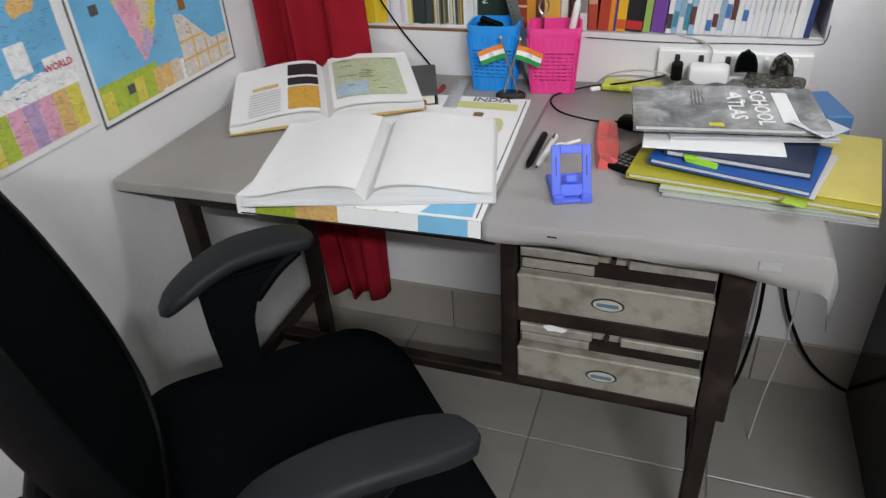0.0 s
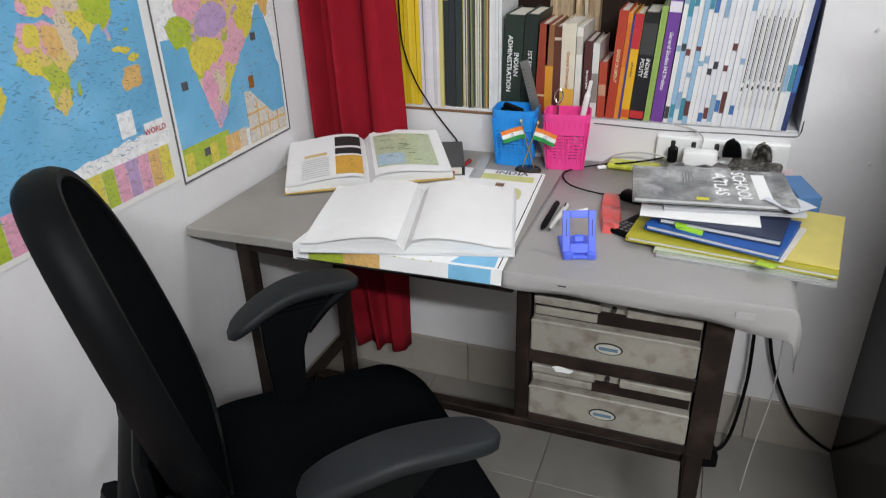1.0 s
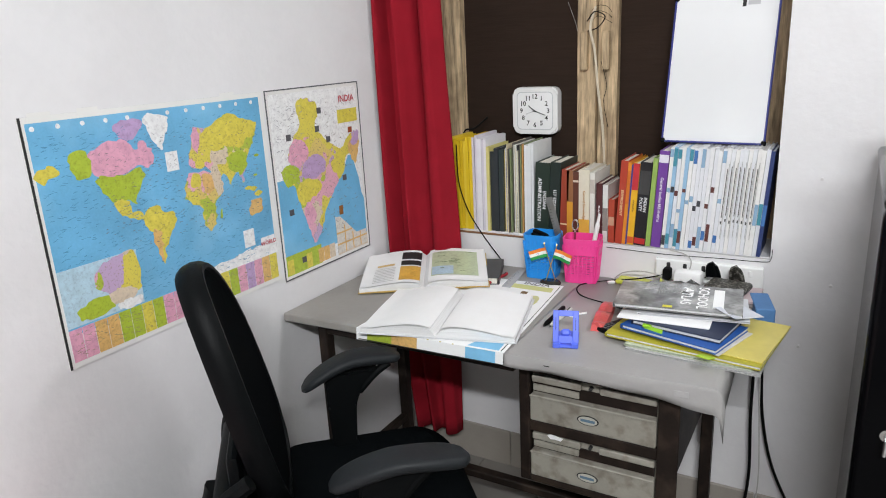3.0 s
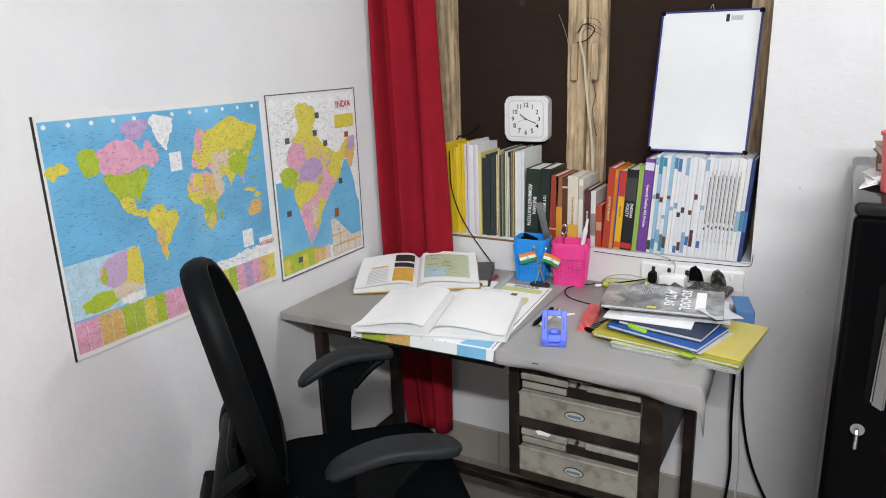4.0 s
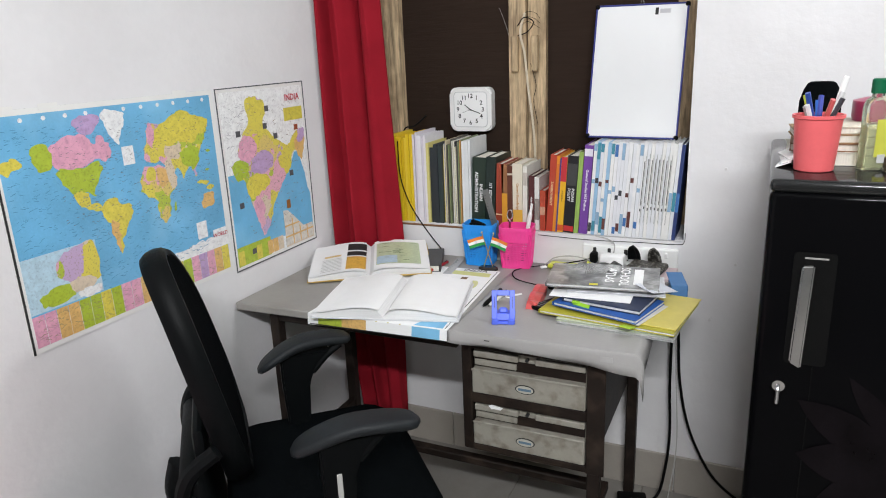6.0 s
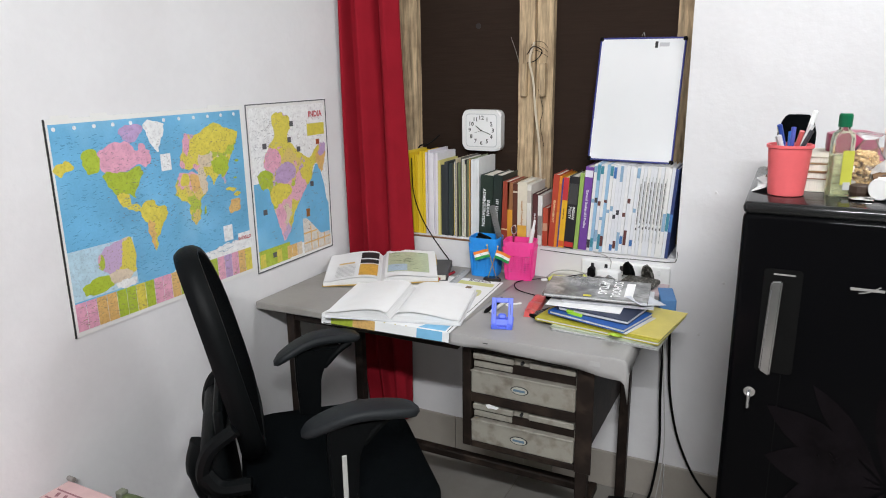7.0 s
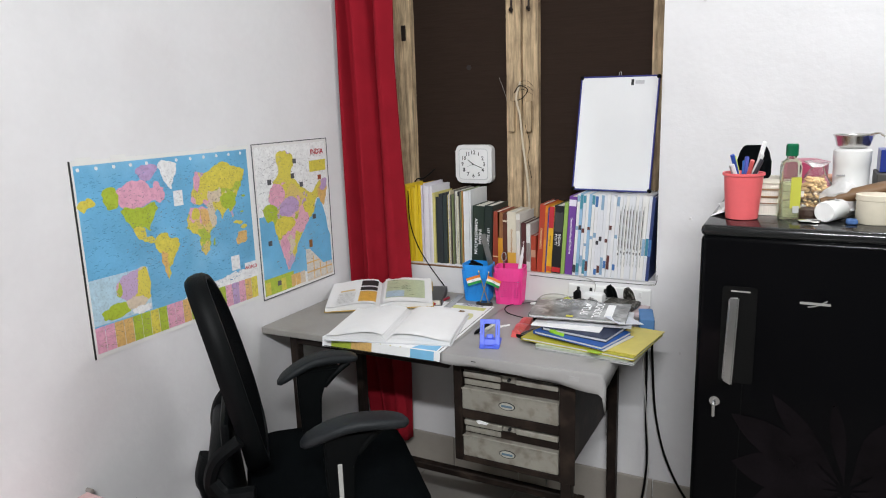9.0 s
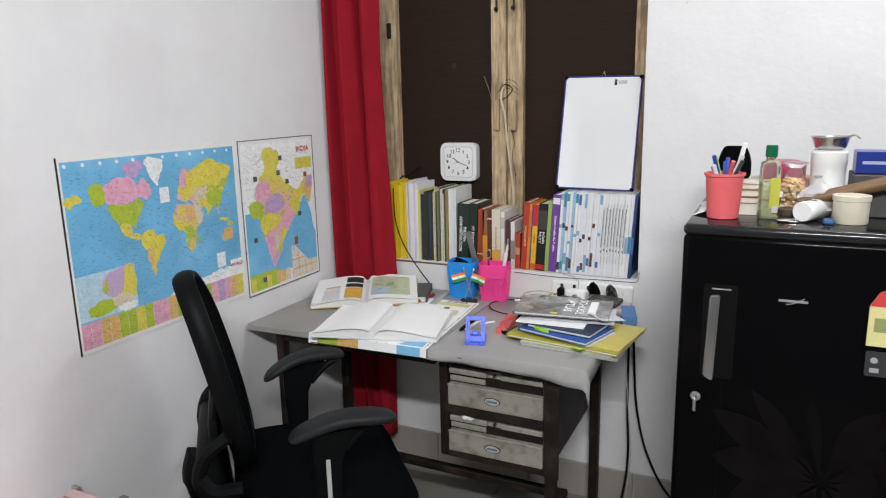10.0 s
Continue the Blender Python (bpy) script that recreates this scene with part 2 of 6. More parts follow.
# ---- window: dark boarded shutters in raw wooden frames ----
win = thing("window_1", "boarded window with dark brown panels and raw wood frames", "window", kind="structure")
YS = 0.215
part("panel", span(W0 + 0.03, 0.605, YS, YS + 0.012, WZ0, WZ1), DARKBOARD, win, "dark brown hardboard panel")
part("panel", span(0.67, W1 - 0.03, YS, YS + 0.012, WZ0, WZ1), DARKBOARD, win, "dark brown hardboard panel")
for nm, a, b, d in (("frame", W0, 0.166, 0.03), ("stile", 0.573, 0.635, 0.026), ("stile", 0.6385, 0.702, 0.022), ("frame", 1.108, W1, 0.010)):
    bm = bmesh.new()
    n = 26
    for k in range(n):
        z0, z1 = WZ0 + (WZ1 - WZ0) * k / n, WZ0 + (WZ1 - WZ0) * (k + 1) / n
        j0, j1 = (wobble(a, k, 0, 0.9, 0.002), wobble(a, k + 1, 0, 0.9, 0.002))
        lo = [bm.verts.new(p) for p in ((a + 0.001 + abs(j0), YS - d + j0, z0), (b - 0.001 - abs(j0), YS - d - j0, z0), (b, YS, z0), (a, YS, z0))]
        hi = [bm.verts.new(p) for p in ((a + 0.001 + abs(j1), YS - d + j1, z1), (b - 0.001 - abs(j1), YS - d - j1, z1), (b, YS, z1), (a, YS, z1))]
        for q in range(4):
            bm.faces.new((lo[q], lo[(q + 1) % 4], hi[(q + 1) % 4], hi[q]))
    part(nm, bm, RAWWOOD, win, "splintered unpainted wood upright")
for xx in (0.600, 0.668):
    part("handle_block", box((xx, YS - 0.036, 1.412), (0.022, 0.022, 0.115), 0.003), RAWWOOD, win)
    part("bolt", tube([(xx, YS - 0.034, 1.79), (xx, YS - 0.034, 1.87)], 0.004), IRON, win)
    part("bolt_knob", lathe([(0.006, 0), (0.009, 0.004), (0.006, 0.012)], 10, at=(xx, YS - 0.04, 1.795)), IRON, win)
part("bolt_hole", tube([(0.406, YS - 0.001, 1.604), (0.406, YS + 0.002, 1.604)], 0.010, seg=14), INK, win)
for zz, k in ((1.50, 0), (1.515, 1), (1.53, 2)):
    part("frayed_fibre", tube(curve([(0.62, YS - 0.03, zz), (0.645, YS - 0.045, zz + 0.012), (0.67, YS - 0.04, zz + 0.004 * k), (0.685, YS - 0.035, zz - 0.01)]), 0.0007, seg=4), RUBBER, win)
part("hinge", box((0.135, YS - 0.033, 1.75), (0.02, 0.006, 0.06), 0.002), IRON, win)
part("wood_strip", span(W0, 0.54, -0.003, 0.012, WZ0 - 0.008, WZ0 - 0.001, 0.002), plain(0.20, 0.10, 0.05), win, "brown wooden sill strip")
part("sill", span(W0, W1, 0.012, YS, WZ0, WZ0 + 0.003), WALL, win)
wire = thing("wire_bundle", "thin frayed wires hanging down the window frame", "wire", at=(0.036, 0.05, -0.02))
part("wire", tube(curve([(0.60, 0.125, 1.56), (0.585, 0.12, 1.5), (0.60, 0.12, 1.43), (0.612, 0.118, 1.32), (0.628, 0.12, 1.2), (0.635, 0.125, 1.07)]), 0.0042, seg=6), plain(0.64, 0.56, 0.43), wire)
part("wire", tube(curve([(0.572, 0.13, 1.52), (0.60, 0.115, 1.545), (0.63, 0.12, 1.53), (0.61, 0.118, 1.50), (0.575, 0.125, 1.49)]), 0.0018, seg=5), RUBBER, wire)
part("wire", tube(curve([(0.50, 0.16, 1.58), (0.53, 0.15, 1.51), (0.55, 0.136, 1.44)]), 0.0006, seg=5), CABLEW, wire)
part("wire", tube(curve([(0.62, 0.12, 1.40), (0.64, 0.115, 1.33), (0.63, 0.12, 1.28), (0.645, 0.12, 1.2)]), 0.0009, seg=5), RUBBER, wire)

# ---- curtain ----
cur = thing("curtain", "deep red cotton curtain gathered beside the window", "curtain")
bm = bmesh.new()
NX, NZ = 70, 40
rows = []
for j in range(NZ + 1):
    z = 0.118 + 2.232 * j / NZ
    x1 = 0.252 - 0.040 * max(0, min(1, (z - 0.79) / 0.85))
    x0 = 0.010
    if z < 0.74:
        x1, x0 = 0.236, 0.010 + 0.075 * (0.74 - z) / 0.62
    amp = 0.024 + 0.006 * min(1, z)
    row = []
    for i in range(NX + 1):
        u = i / NX
        ph = 2 * math.pi * (2.35 * u + 0.05 * math.sin(3 * z)) - 1.1
        y = -0.062 + amp * math.sin(ph) + 0.25 * amp * math.sin(2.3 * ph + z) - 0.01 * (1 - u)
        xx = x0 + (x1 - x0) * u + 0.006 * math.sin(ph * 1.7 + 2 * z)
        row.append(bm.verts.new((max(0.006, xx), min(-0.014, max(-0.108, y)), z)))
    rows.append(row)
for a, b in zip(rows, rows[1:]):
    for i in range(NX):
        bm.faces.new((a[i], a[i + 1], b[i + 1], b[i]))
c = part("cloth", bm, CURTAIN, cur, smooth=True)
sm = c.modifiers.new("thickness", "SOLIDIFY")
sm.thickness = 0.003
part("curtain_rod", tube([(0.004, -0.062, 2.36), (1.3, -0.062, 2.36)], 0.011, seg=12), STEEL, cur)

# ---- desk ----
DZ = 0.75
desk = thing("desk", "grey-topped desk with dark iron frame and two drawers", "desk")
poly = [(0.006, -0.630), (0.68, -0.613), (1.15, -0.598), (1.15, -0.004), (0.275, -0.004), (0.275, -0.115), (0.006, -0.115)]
top = part("tabletop", slab(poly, DZ - 0.024, DZ), LAMINATE, desk, "worn grey laminate top", True)
bv = top.modifiers.new("edge", "BEVEL")
bv.width, bv.segments = 0.004, 2
# plastic sheet over the drawer end
bm = bmesh.new()
n, rows = 46, []
for i in range(n + 1):
    u = i / n
    xx = 0.684 + (1.162 - 0.684) * u
    yf = -0.613 + 0.032 * (xx - 0.68) - 0.007
    drop = 0.022 + 0.026 * u * u + 0.0015 * math.sin(9 * u) + 0.001 * math.sin(23 * u)
    hang = 0.0 if xx < 1.152 else 0.012 * (xx - 1.152) / 0.014
    prof = [(-0.006, DZ + 0.0015), (-0.3, DZ + 0.0015), (yf + 0.012, DZ + 0.0015), (yf + 0.003, DZ + 0.0005), (yf, DZ - 0.006),
            (yf - 0.002 - 0.002 * math.sin(11 * u), DZ - 0.006 - drop * 0.6), (yf - 0.003 - 0.003 * math.sin(14 * u + 1), DZ - 0.006 - drop)]
    rows.append([bm.verts.new((xx, y, z - hang)) for y, z in prof])
for a, b in zip(rows, rows[1:]):
    for k in range(len(a) - 1):
        bm.faces.new((a[k], a[k + 1], b[k + 1], b[k]))
# side overhang
last = rows[-1]
low = [bm.verts.new((v.co.x + 0.004 + 0.006 * math.sin(7 * v.co.y), v.co.y, v.co.z - 0.022 - (0.022 if k > 4 else 0) - 0.01 * math.sin(9 * v.co.y))) for k, v in enumerate(last)]
for k in range(len(last) - 1):
    bm.faces.new((last[k], last[k + 1], low[k + 1], low[k]))
sh = tagged(part("table_cover", bm, SHEET, None, "", True), "grey plastic sheet draped over the desk end", "table cover")
sm = sh.modifiers.new("thickness", "SOLIDIFY")
sm.thickness = 0.001
part("tape_patch", box((1.085, -0.6105, DZ - 0.020), (0.030, 0.0012, 0.014), 0.0005, rz=2), plain(0.42, 0.41, 0.41, rough=0.12), sh, "shiny clear tape patch")
part("staple", box((0.79, -0.6185, DZ - 0.012), (0.014, 0.0012, 0.002)), INK, sh)
# iron frame
FY = -0.552
for nm, xx, yy in (("leg", 0.116, -0.585), ("leg", 0.116, -0.215), ("leg", 1.050, FY), ("leg", 1.06, -0.05)):
    part(nm, span(xx - 0.016, xx + 0.016, yy - 0.016, yy + 0.016, 0.0, DZ - 0.024, 0.003), IRON, desk)
part("apron", span(0.13, 0.698, -0.597, -0.577, DZ - 0.055, DZ - 0.026, 0.002), IRON, desk)
part("side_rail", span(0.106, 0.126, -0.57, -0.23, DZ - 0.055, DZ - 0.026, 0.002), IRON, desk)
part("side_stretcher", span(0.105, 0.127, -0.57, -0.23, 0.23, 0.255, 0.002), IRON, desk)
part("stretcher", span(0.127, 1.035, -0.415, -0.385, 0.225, 0.25, 0.003), IRON, desk, "dark iron foot rail")
part("side_stretcher", span(1.034, 1.056, FY + 0.016, -0.385, 0.225, 0.25, 0.002), IRON, desk)
# drawer cabinet under the top
cab = part("drawer_cabinet", span(0.704, 0.718, FY, -0.05, 0.40, DZ - 0.026, 0.002), IRON, desk, "dark brown iron drawer carcass")
part("side_panel", span(1.036, 1.046, FY + 0.02, -0.07, 0.40, DZ - 0.026, 0.002), IRON, cab)
part("post", span(0.698, 0.725, FY - 0.018, FY, 0.388, DZ - 0.026, 0.003), IRON, cab)
part("post", span(1.032, 1.078, FY - 0.020, FY - 0.0165, 0.388, DZ - 0.026, 0.001), IRON, cab)
part("bottom_panel", span(0.718, 1.036, FY, -0.05, 0.395, 0.403), IRON, cab)
for z0, z1 in ((0.388, 0.408), (0.532, 0.561), (0.688, DZ - 0.026)):
    part("rail", span(0.725, 1.032, FY - 0.018, FY, z0, z1, 0.002), IRON, cab)
OVAL = [(0.026 * math.cos(a), 0.0125 * math.sin(a)) for a in (2 * math.pi * k / 28 for k in range(28))]
BADGE = plain(0.44, 0.43, 0.38)
for z0, z1 in ((0.409, 0.531), (0.562, 0.686)):
    dr = part("drawer", span(0.728, 1.029, FY - 0.002, -0.08, z0, z1 - 0.002, 0.002), DRAWER, cab, "worn beige steel drawer")
    part("front_panel", span(0.728, 1.029, FY - 0.022, FY - 0.0025, z0 + 0.001, z0 + 0.070, 0.003), DRAWER, dr)
    part("lip", span(0.728, 1.029, FY - 0.025, FY - 0.0225, z0 + 0.0655, z0 + 0.0715, 0.001), DRAWER, dr)
    # dark frame-brown panel at the back of the beige drawer's hand recess
    part("recess", span(0.731, 1.026, FY - 0.0055, FY - 0.0022, z0 + 0.073, z1 - 0.024), IRON, dr, "dark brown panel in the hand recess")
    part("grip_strip", span(0.731, 0.853, FY - 0.016, FY - 0.0025, z1 - 0.022, z1 - 0.005, 0.002), DRAWER, dr)
    part("grip_strip", span(0.899, 1.027, FY - 0.016, FY - 0.0025, z1 - 0.022, z1 - 0.005, 0.002), DRAWER, dr)
    part("label_holder", span(0.733, 0.848, FY - 0.0115, FY - 0.0056, z0 + 0.078, z0 + 0.094, 0.001), DRAWER, dr)
    part("lock", tube([(0.876, FY - 0.002, z1 - 0.014), (0.876, FY - 0.012, z1 - 0.014)], 0.0045, seg=10), INK, dr)
    zc = z0 + 0.0345
    part("badge_rim", slab([(0.874 + a, zc + b) for a, b in OVAL], FY - 0.0235, FY - 0.0222, axis="y"), INK, dr)
    part("badge", slab([(0.874 + 0.88 * a, zc + 0.82 * b) for a, b in OVAL], FY - 0.0245, FY - 0.0234, axis="y"), BADGE, dr)
    part("badge_bar", box((0.874, FY - 0.0250, zc), (0.034, 0.0008, 0.0065)), plain(0.10, 0.17, 0.24), dr)
    if z0 < 0.5:
        bm = bmesh.new()
        tp = [(0.772, z1 - 0.001), (0.782, z1 + 0.003), (0.796, z1 + 0.0005), (0.812, z1 - 0.002), (0.806, z1 - 0.009), (0.790, z1 - 0.008), (0.780, z1 - 0.010)]
        part("torn_paper", slab(tp, FY - 0.0195, FY - 0.0165, axis="y"), WHITE, dr, "torn white paper scrap")

# ---- fridge ----
FX0, FX1, FYF, FZ = 1.379, 1.93, -0.628, 1.185
top_level = set(bpy.data.objects)
fr = thing("refrigerator", "glossy black single-door refrigerator with floral print", "refrigerator", at=(0, 0, 0))
part("body", span(FX0 + 0.004, FX1 - 0.004, FYF + 0.062, -0.06, 0.100, FZ - 0.012, 0.012), FRIDGE, fr)
door = part("door", box(((FX0 + FX1) / 2, FYF + 0.030, (FZ + 0.10) / 2), (FX1 - FX0, 0.056, FZ - 0.10 - 0.03), 0.014, seg=3), FRIDGE, fr, smooth=True)
part("top_cover", box(((FX0 + FX1) / 2, (FYF - 0.06) / 2 + 0.002, FZ - 0.006), (FX1 - FX0 + 0.002, -0.06 - FYF, 0.026), 0.011, seg=3), FRTOP, fr, "grey glossy plastic top", True)
part("handle_recess", slab(rounded(0.072, 0.225, 0.008, cx=1.466, cy=0.945), FYF - 0.0005, FYF + 0.004, axis="y"), RUBBER, door, "matt black handle panel")
bm = slab([(1.4445, 1.033), (1.4665, 1.036), (1.4605, 0.826), (1.4385, 0.838)], FYF - 0.011, FYF - 0.0008, axis="y")
bmesh.ops.bevel(bm, geom=bm.edges[:], offset=0.0035, segments=3, affect="EDGES")
part("handle", bm, HANDLE, door, "chrome strip handle", True)
part("seam", span(1.4805, 1.4825, FYF - 0.0008, FYF + 0.001, 0.13, 0.83), RUBBER, door)
lk = part("lock", tube([(1.426, FYF - 0.008, 0.784), (1.426, FYF + 0.002, 0.784)], 0.0115, seg=18), CHROME, door)
part("key", box((1.425, FYF - 0.014, 0.766), (0.007, 0.012, 0.036), 0.002, rx=8), CHROME, lk, "key in the lock")
part("brand_bar", box((1.614, FYF - 0.0008, 1.034), (0.058, 0.0016, 0.0055), 0.0005), plain(0.30, 0.29, 0.28), door)
part("brand_swoosh", tube(curve([(1.600, FYF - 0.001, 1.026), (1.616, FYF - 0.001, 1.030), (1.636, FYF - 0.001, 1.042)]), 0.0012, seg=5), plain(0.30, 0.29, 0.28), door)
part("brand_bar", box((1.468, FYF - 0.0012, 1.047), (0.040, 0.0012, 0.0035), 0.0004), plain(0.30, 0.29, 0.28), door)
# energy label and card
part("energy_label", slab([(1.757, 0.953), (1.83, 0.953), (1.83, 1.04), (1.815, 1.07), (1.793, 1.08), (1.772, 1.07), (1.757, 1.04)], FYF - 0.001, FYF + 0.001, axis="y"), plain(0.72, 0.66, 0.30), door, "yellow energy rating label")
part("label_arc", slab([(1.757, 1.04), (1.83, 1.04), (1.815, 1.07), (1.793, 1.08), (1.772, 1.07)], FYF - 0.002, FYF - 0.0012, axis="y"), plain(0.60, 0.05, 0.05), door)
part("label_bar", span(1.768, 1.82, FYF - 0.002, FYF - 0.0012, 0.985, 1.015), plain(0.3, 0.32, 0.12), door)
part("card", slab(rounded(0.07, 0.055, 0.004, cx=1.794, cy=0.914), FYF - 0.001, FYF + 0.001, axis="y"), plain(0.03, 0.03, 0.035), door)
part("card_bar", span(1.768, 1.785, FYF - 0.002, FYF - 0.0012, 0.895, 0.905), plain(0.35, 0.36, 0.36), door)
part("card_dot", slab([(1.775 + 0.007 * math.cos(k), 0.922 + 0.007 * math.sin(k)) for k in (j * 0.7 for j in range(9))], FYF - 0.002, FYF - 0.0012, axis="y"), plain(0.35, 0.36, 0.36), door)
PETAL = mat("purple_print", (0.0048, 0.0036, 0.0046), 0.12, vary=0.8, scale=14, bump=0, spec=0.1)
for k, (ang, ln, wd) in enumerate(((100, 0.20, 0.02), (60, 0.21, 0.055), (25, 0.22, 0.06), (-5, 0.2, 0.055), (128, 0.24, 0.03), (150, 0.26, 0.05), (175, 0.22, 0.06), (205, 0.2, 0.06), (245, 0.2, 0.06), (290, 0.22, 0.06), (325, 0.2, 0.06))):
    a = radians(ang)
    d, nrm = (math.cos(a), math.sin(a)), (-math.sin(a), math.cos(a))
    pp = []
    for s in (1, -1):
        for j in range(0, 9):
            t = (j / 8 if s > 0 else 1 - j / 8)
            wv = s * wd * math.sin(math.pi * t ** 1.3) * 0.75
            pp.append((1.70 + d[0] * ln * (0.06 + t) + nrm[0] * wv, 0.62 + d[1] * ln * (0.06 + t) + nrm[1] * wv))
    pp = [p for i, p in enumerate(pp) if i not in (8, 17)]
    part("petal_print", slab(pp, FYF - 0.0006 - 0.0002 * k, FYF + 0.001, axis="y"), PETAL, door)
for xx in (FX0 + 0.05, FX1 - 0.05):
    part("foot", lathe([(0.018, 0), (0.018, 0.02), (0.012, 0.034)], 12, at=(xx, FYF + 0.09, 0.0686)), RUBBER, fr)
    part("foot", lathe([(0.018, 0), (0.018, 0.02), (0.012, 0.034)], 12, at=(xx, -0.12, 0.0686)), RUBBER, fr)

fridge_set = [ob for ob in bpy.data.objects if ob not in top_level and ob.parent is None]

# ---- office chair ----
ch = thing("office_chair", "black mesh-back office chair with grey armrests", "chair", at=(0.512, -0.908, 0), rz=-47.0)
# local: +y ahead, +x to its right
bm = bmesh.new()
rows = []
for j, (zz, ins) in enumerate(((0.405, 0.05), (0.415, 0.015), (0.44, 0.0), (0.475, 0.0), (0.493, 0.012), (0.503, 0.05), (0.508, 0.13))):
    ring = []
    for px, py in rounded(0.50 - 2 * ins, 0.47 - 2 * ins, max(0.02, 0.085 - ins * 0.4), 5):
        dip = -0.035 * max(0, (py - 0.1) / 0.135) ** 2
        ring.append(bm.verts.new((px - 0.02, py - 0.015, zz + dip + 0.012 * (px / 0.25) ** 2)))
    rows.append(ring)
for a, b in zip(rows, rows[1:]):
    for k in range(len(a)):
        bm.faces.new((a[k], a[(k + 1) % len(a)], b[(k + 1) % len(a)], b[k]))
bm.faces.new(rows[0]), bm.faces.new(rows[-1])
part("seat", bm, MESHFAB, ch, "black fabric seat cushion", True)
part("seat_pan", box((-0.02, -0.02, 0.398), (0.40, 0.38, 0.024), 0.01), BLACKPL, ch)


def back_at(u, v):
    """A point of the backrest: u from -1 to 1 across, v from 0 at its foot to 1 at its top."""
    z = 0.545 + 0.507 * v
    y = -0.214 - 0.113 * v - 0.010 * math.sin(v * math.pi) + 0.026 * u * u
    half = 0.166 * (1 - 0.20 * v)
    return Vector((half * u - 0.022, y, z))


ring = []
for k in range(40):
    a = 2 * math.pi * k / 40
    cu, cv = math.cos(a), math.sin(a)
    e = 0.86
    u = math.copysign(abs(cu) ** e, cu)
    v = 0.5 + 0.5 * math.copysign(abs(cv) ** e, cv)
    ring.append(back_at(u, v))
bm = bmesh.new()
rr = []
for i, p in enumerate(ring):
    d = (ring[(i + 1) % 40] - ring[i - 1]).normalized()
    n1 = Vector((0, 1, 0.25)).normalized()
    n2 = d.cross(n1).normalized()
    th = 0.028 if p.z > 0.62 else 0.030
    rr.append([bm.verts.new(p + n2 * math.cos(q) * 0.015 + n1 * math.sin(q) * th) for q in (2 * math.pi * k / 10 for k in range(10))])
for i in range(40):
    a, b = rr[i], rr[(i + 1) % 40]
    for k in range(10):
        bm.faces.new((a[k], a[(k + 1) % 10], b[(k + 1) % 10], b[k]))
part("back_frame", bm, BLACKPL, ch, "black plastic back frame", True)
bm = bmesh.new()
g = []
for j in range(15):
    v = j / 14
    w = (1 - abs(2 * v - 1) ** 2.3) ** (1 / 2.3)
    g.append([bm.verts.new(back_at((-1 + 2 * i / 12) * max(w, 0.12), v) + Vector((0, 0.024 + 0.022 * math.sin(math.pi * min(1, v * 1.1)) * (1 - ((i - 6) / 6) ** 2), 0))) for i in range(13)])
for a, b in zip(g, g[1:]):
    for i in range(12):
        bm.faces.new((a[i], a[i + 1], b[i + 1], b[i]))
bk = part("backrest", bm, MESHFAB, ch, "black mesh back fabric", True)
sm = bk.modifiers.new("thickness", "SOLIDIFY")
sm.thickness = 0.006
# bracket behind the back
for s in (-1, 1):
    part("back_bracket", tube(curve([(0.19 * s - 0.01, -0.25, 0.70), (0.19 * s - 0.01, -0.305, 0.66), (0.18 * s - 0.01, -0.325, 0.60), (0.15 * s, -0.315, 0.55), (0.08 * s, -0.30, 0.52)]), 0.017, seg=8), BLACKPL, ch, smooth=True)
    part("back_bracket", tube(curve([(0.18 * s - 0.01, -0.322, 0.60), (0.19 * s - 0.01, -0.29, 0.565), (0.20 * s - 0.01, -0.225, 0.565)]), 0.019, seg=8), BLACKPL, ch, smooth=True)
part("back_shell", box((-0.01, -0.292, 0.49), (0.36, 0.055, 0.33), 0.024, seg=3, rx=5), BLACKPL, ch, "black moulded lower back shell", True)
part("tilt_lever", tube([(0.10, -0.20, 0.385), (0.27, -0.24, 0.378)], 0.007), STEEL, ch)
part("lumbar_pad", box((-0.01, -0.285, 0.67), (0.26, 0.025, 0.10), 0.012, seg=2), BLACKPL, ch, smooth=True)
part("back_stem", tube(curve([(0, -0.33, 0.58), (0, -0.345, 0.50), (0, -0.30, 0.40), (0, -0.15, 0.375), (0, 0.0, 0.375)]), [0.045] * 9 + [0.04] * 24, seg=10, flat=0.5), BLACKPL, ch, smooth=True)
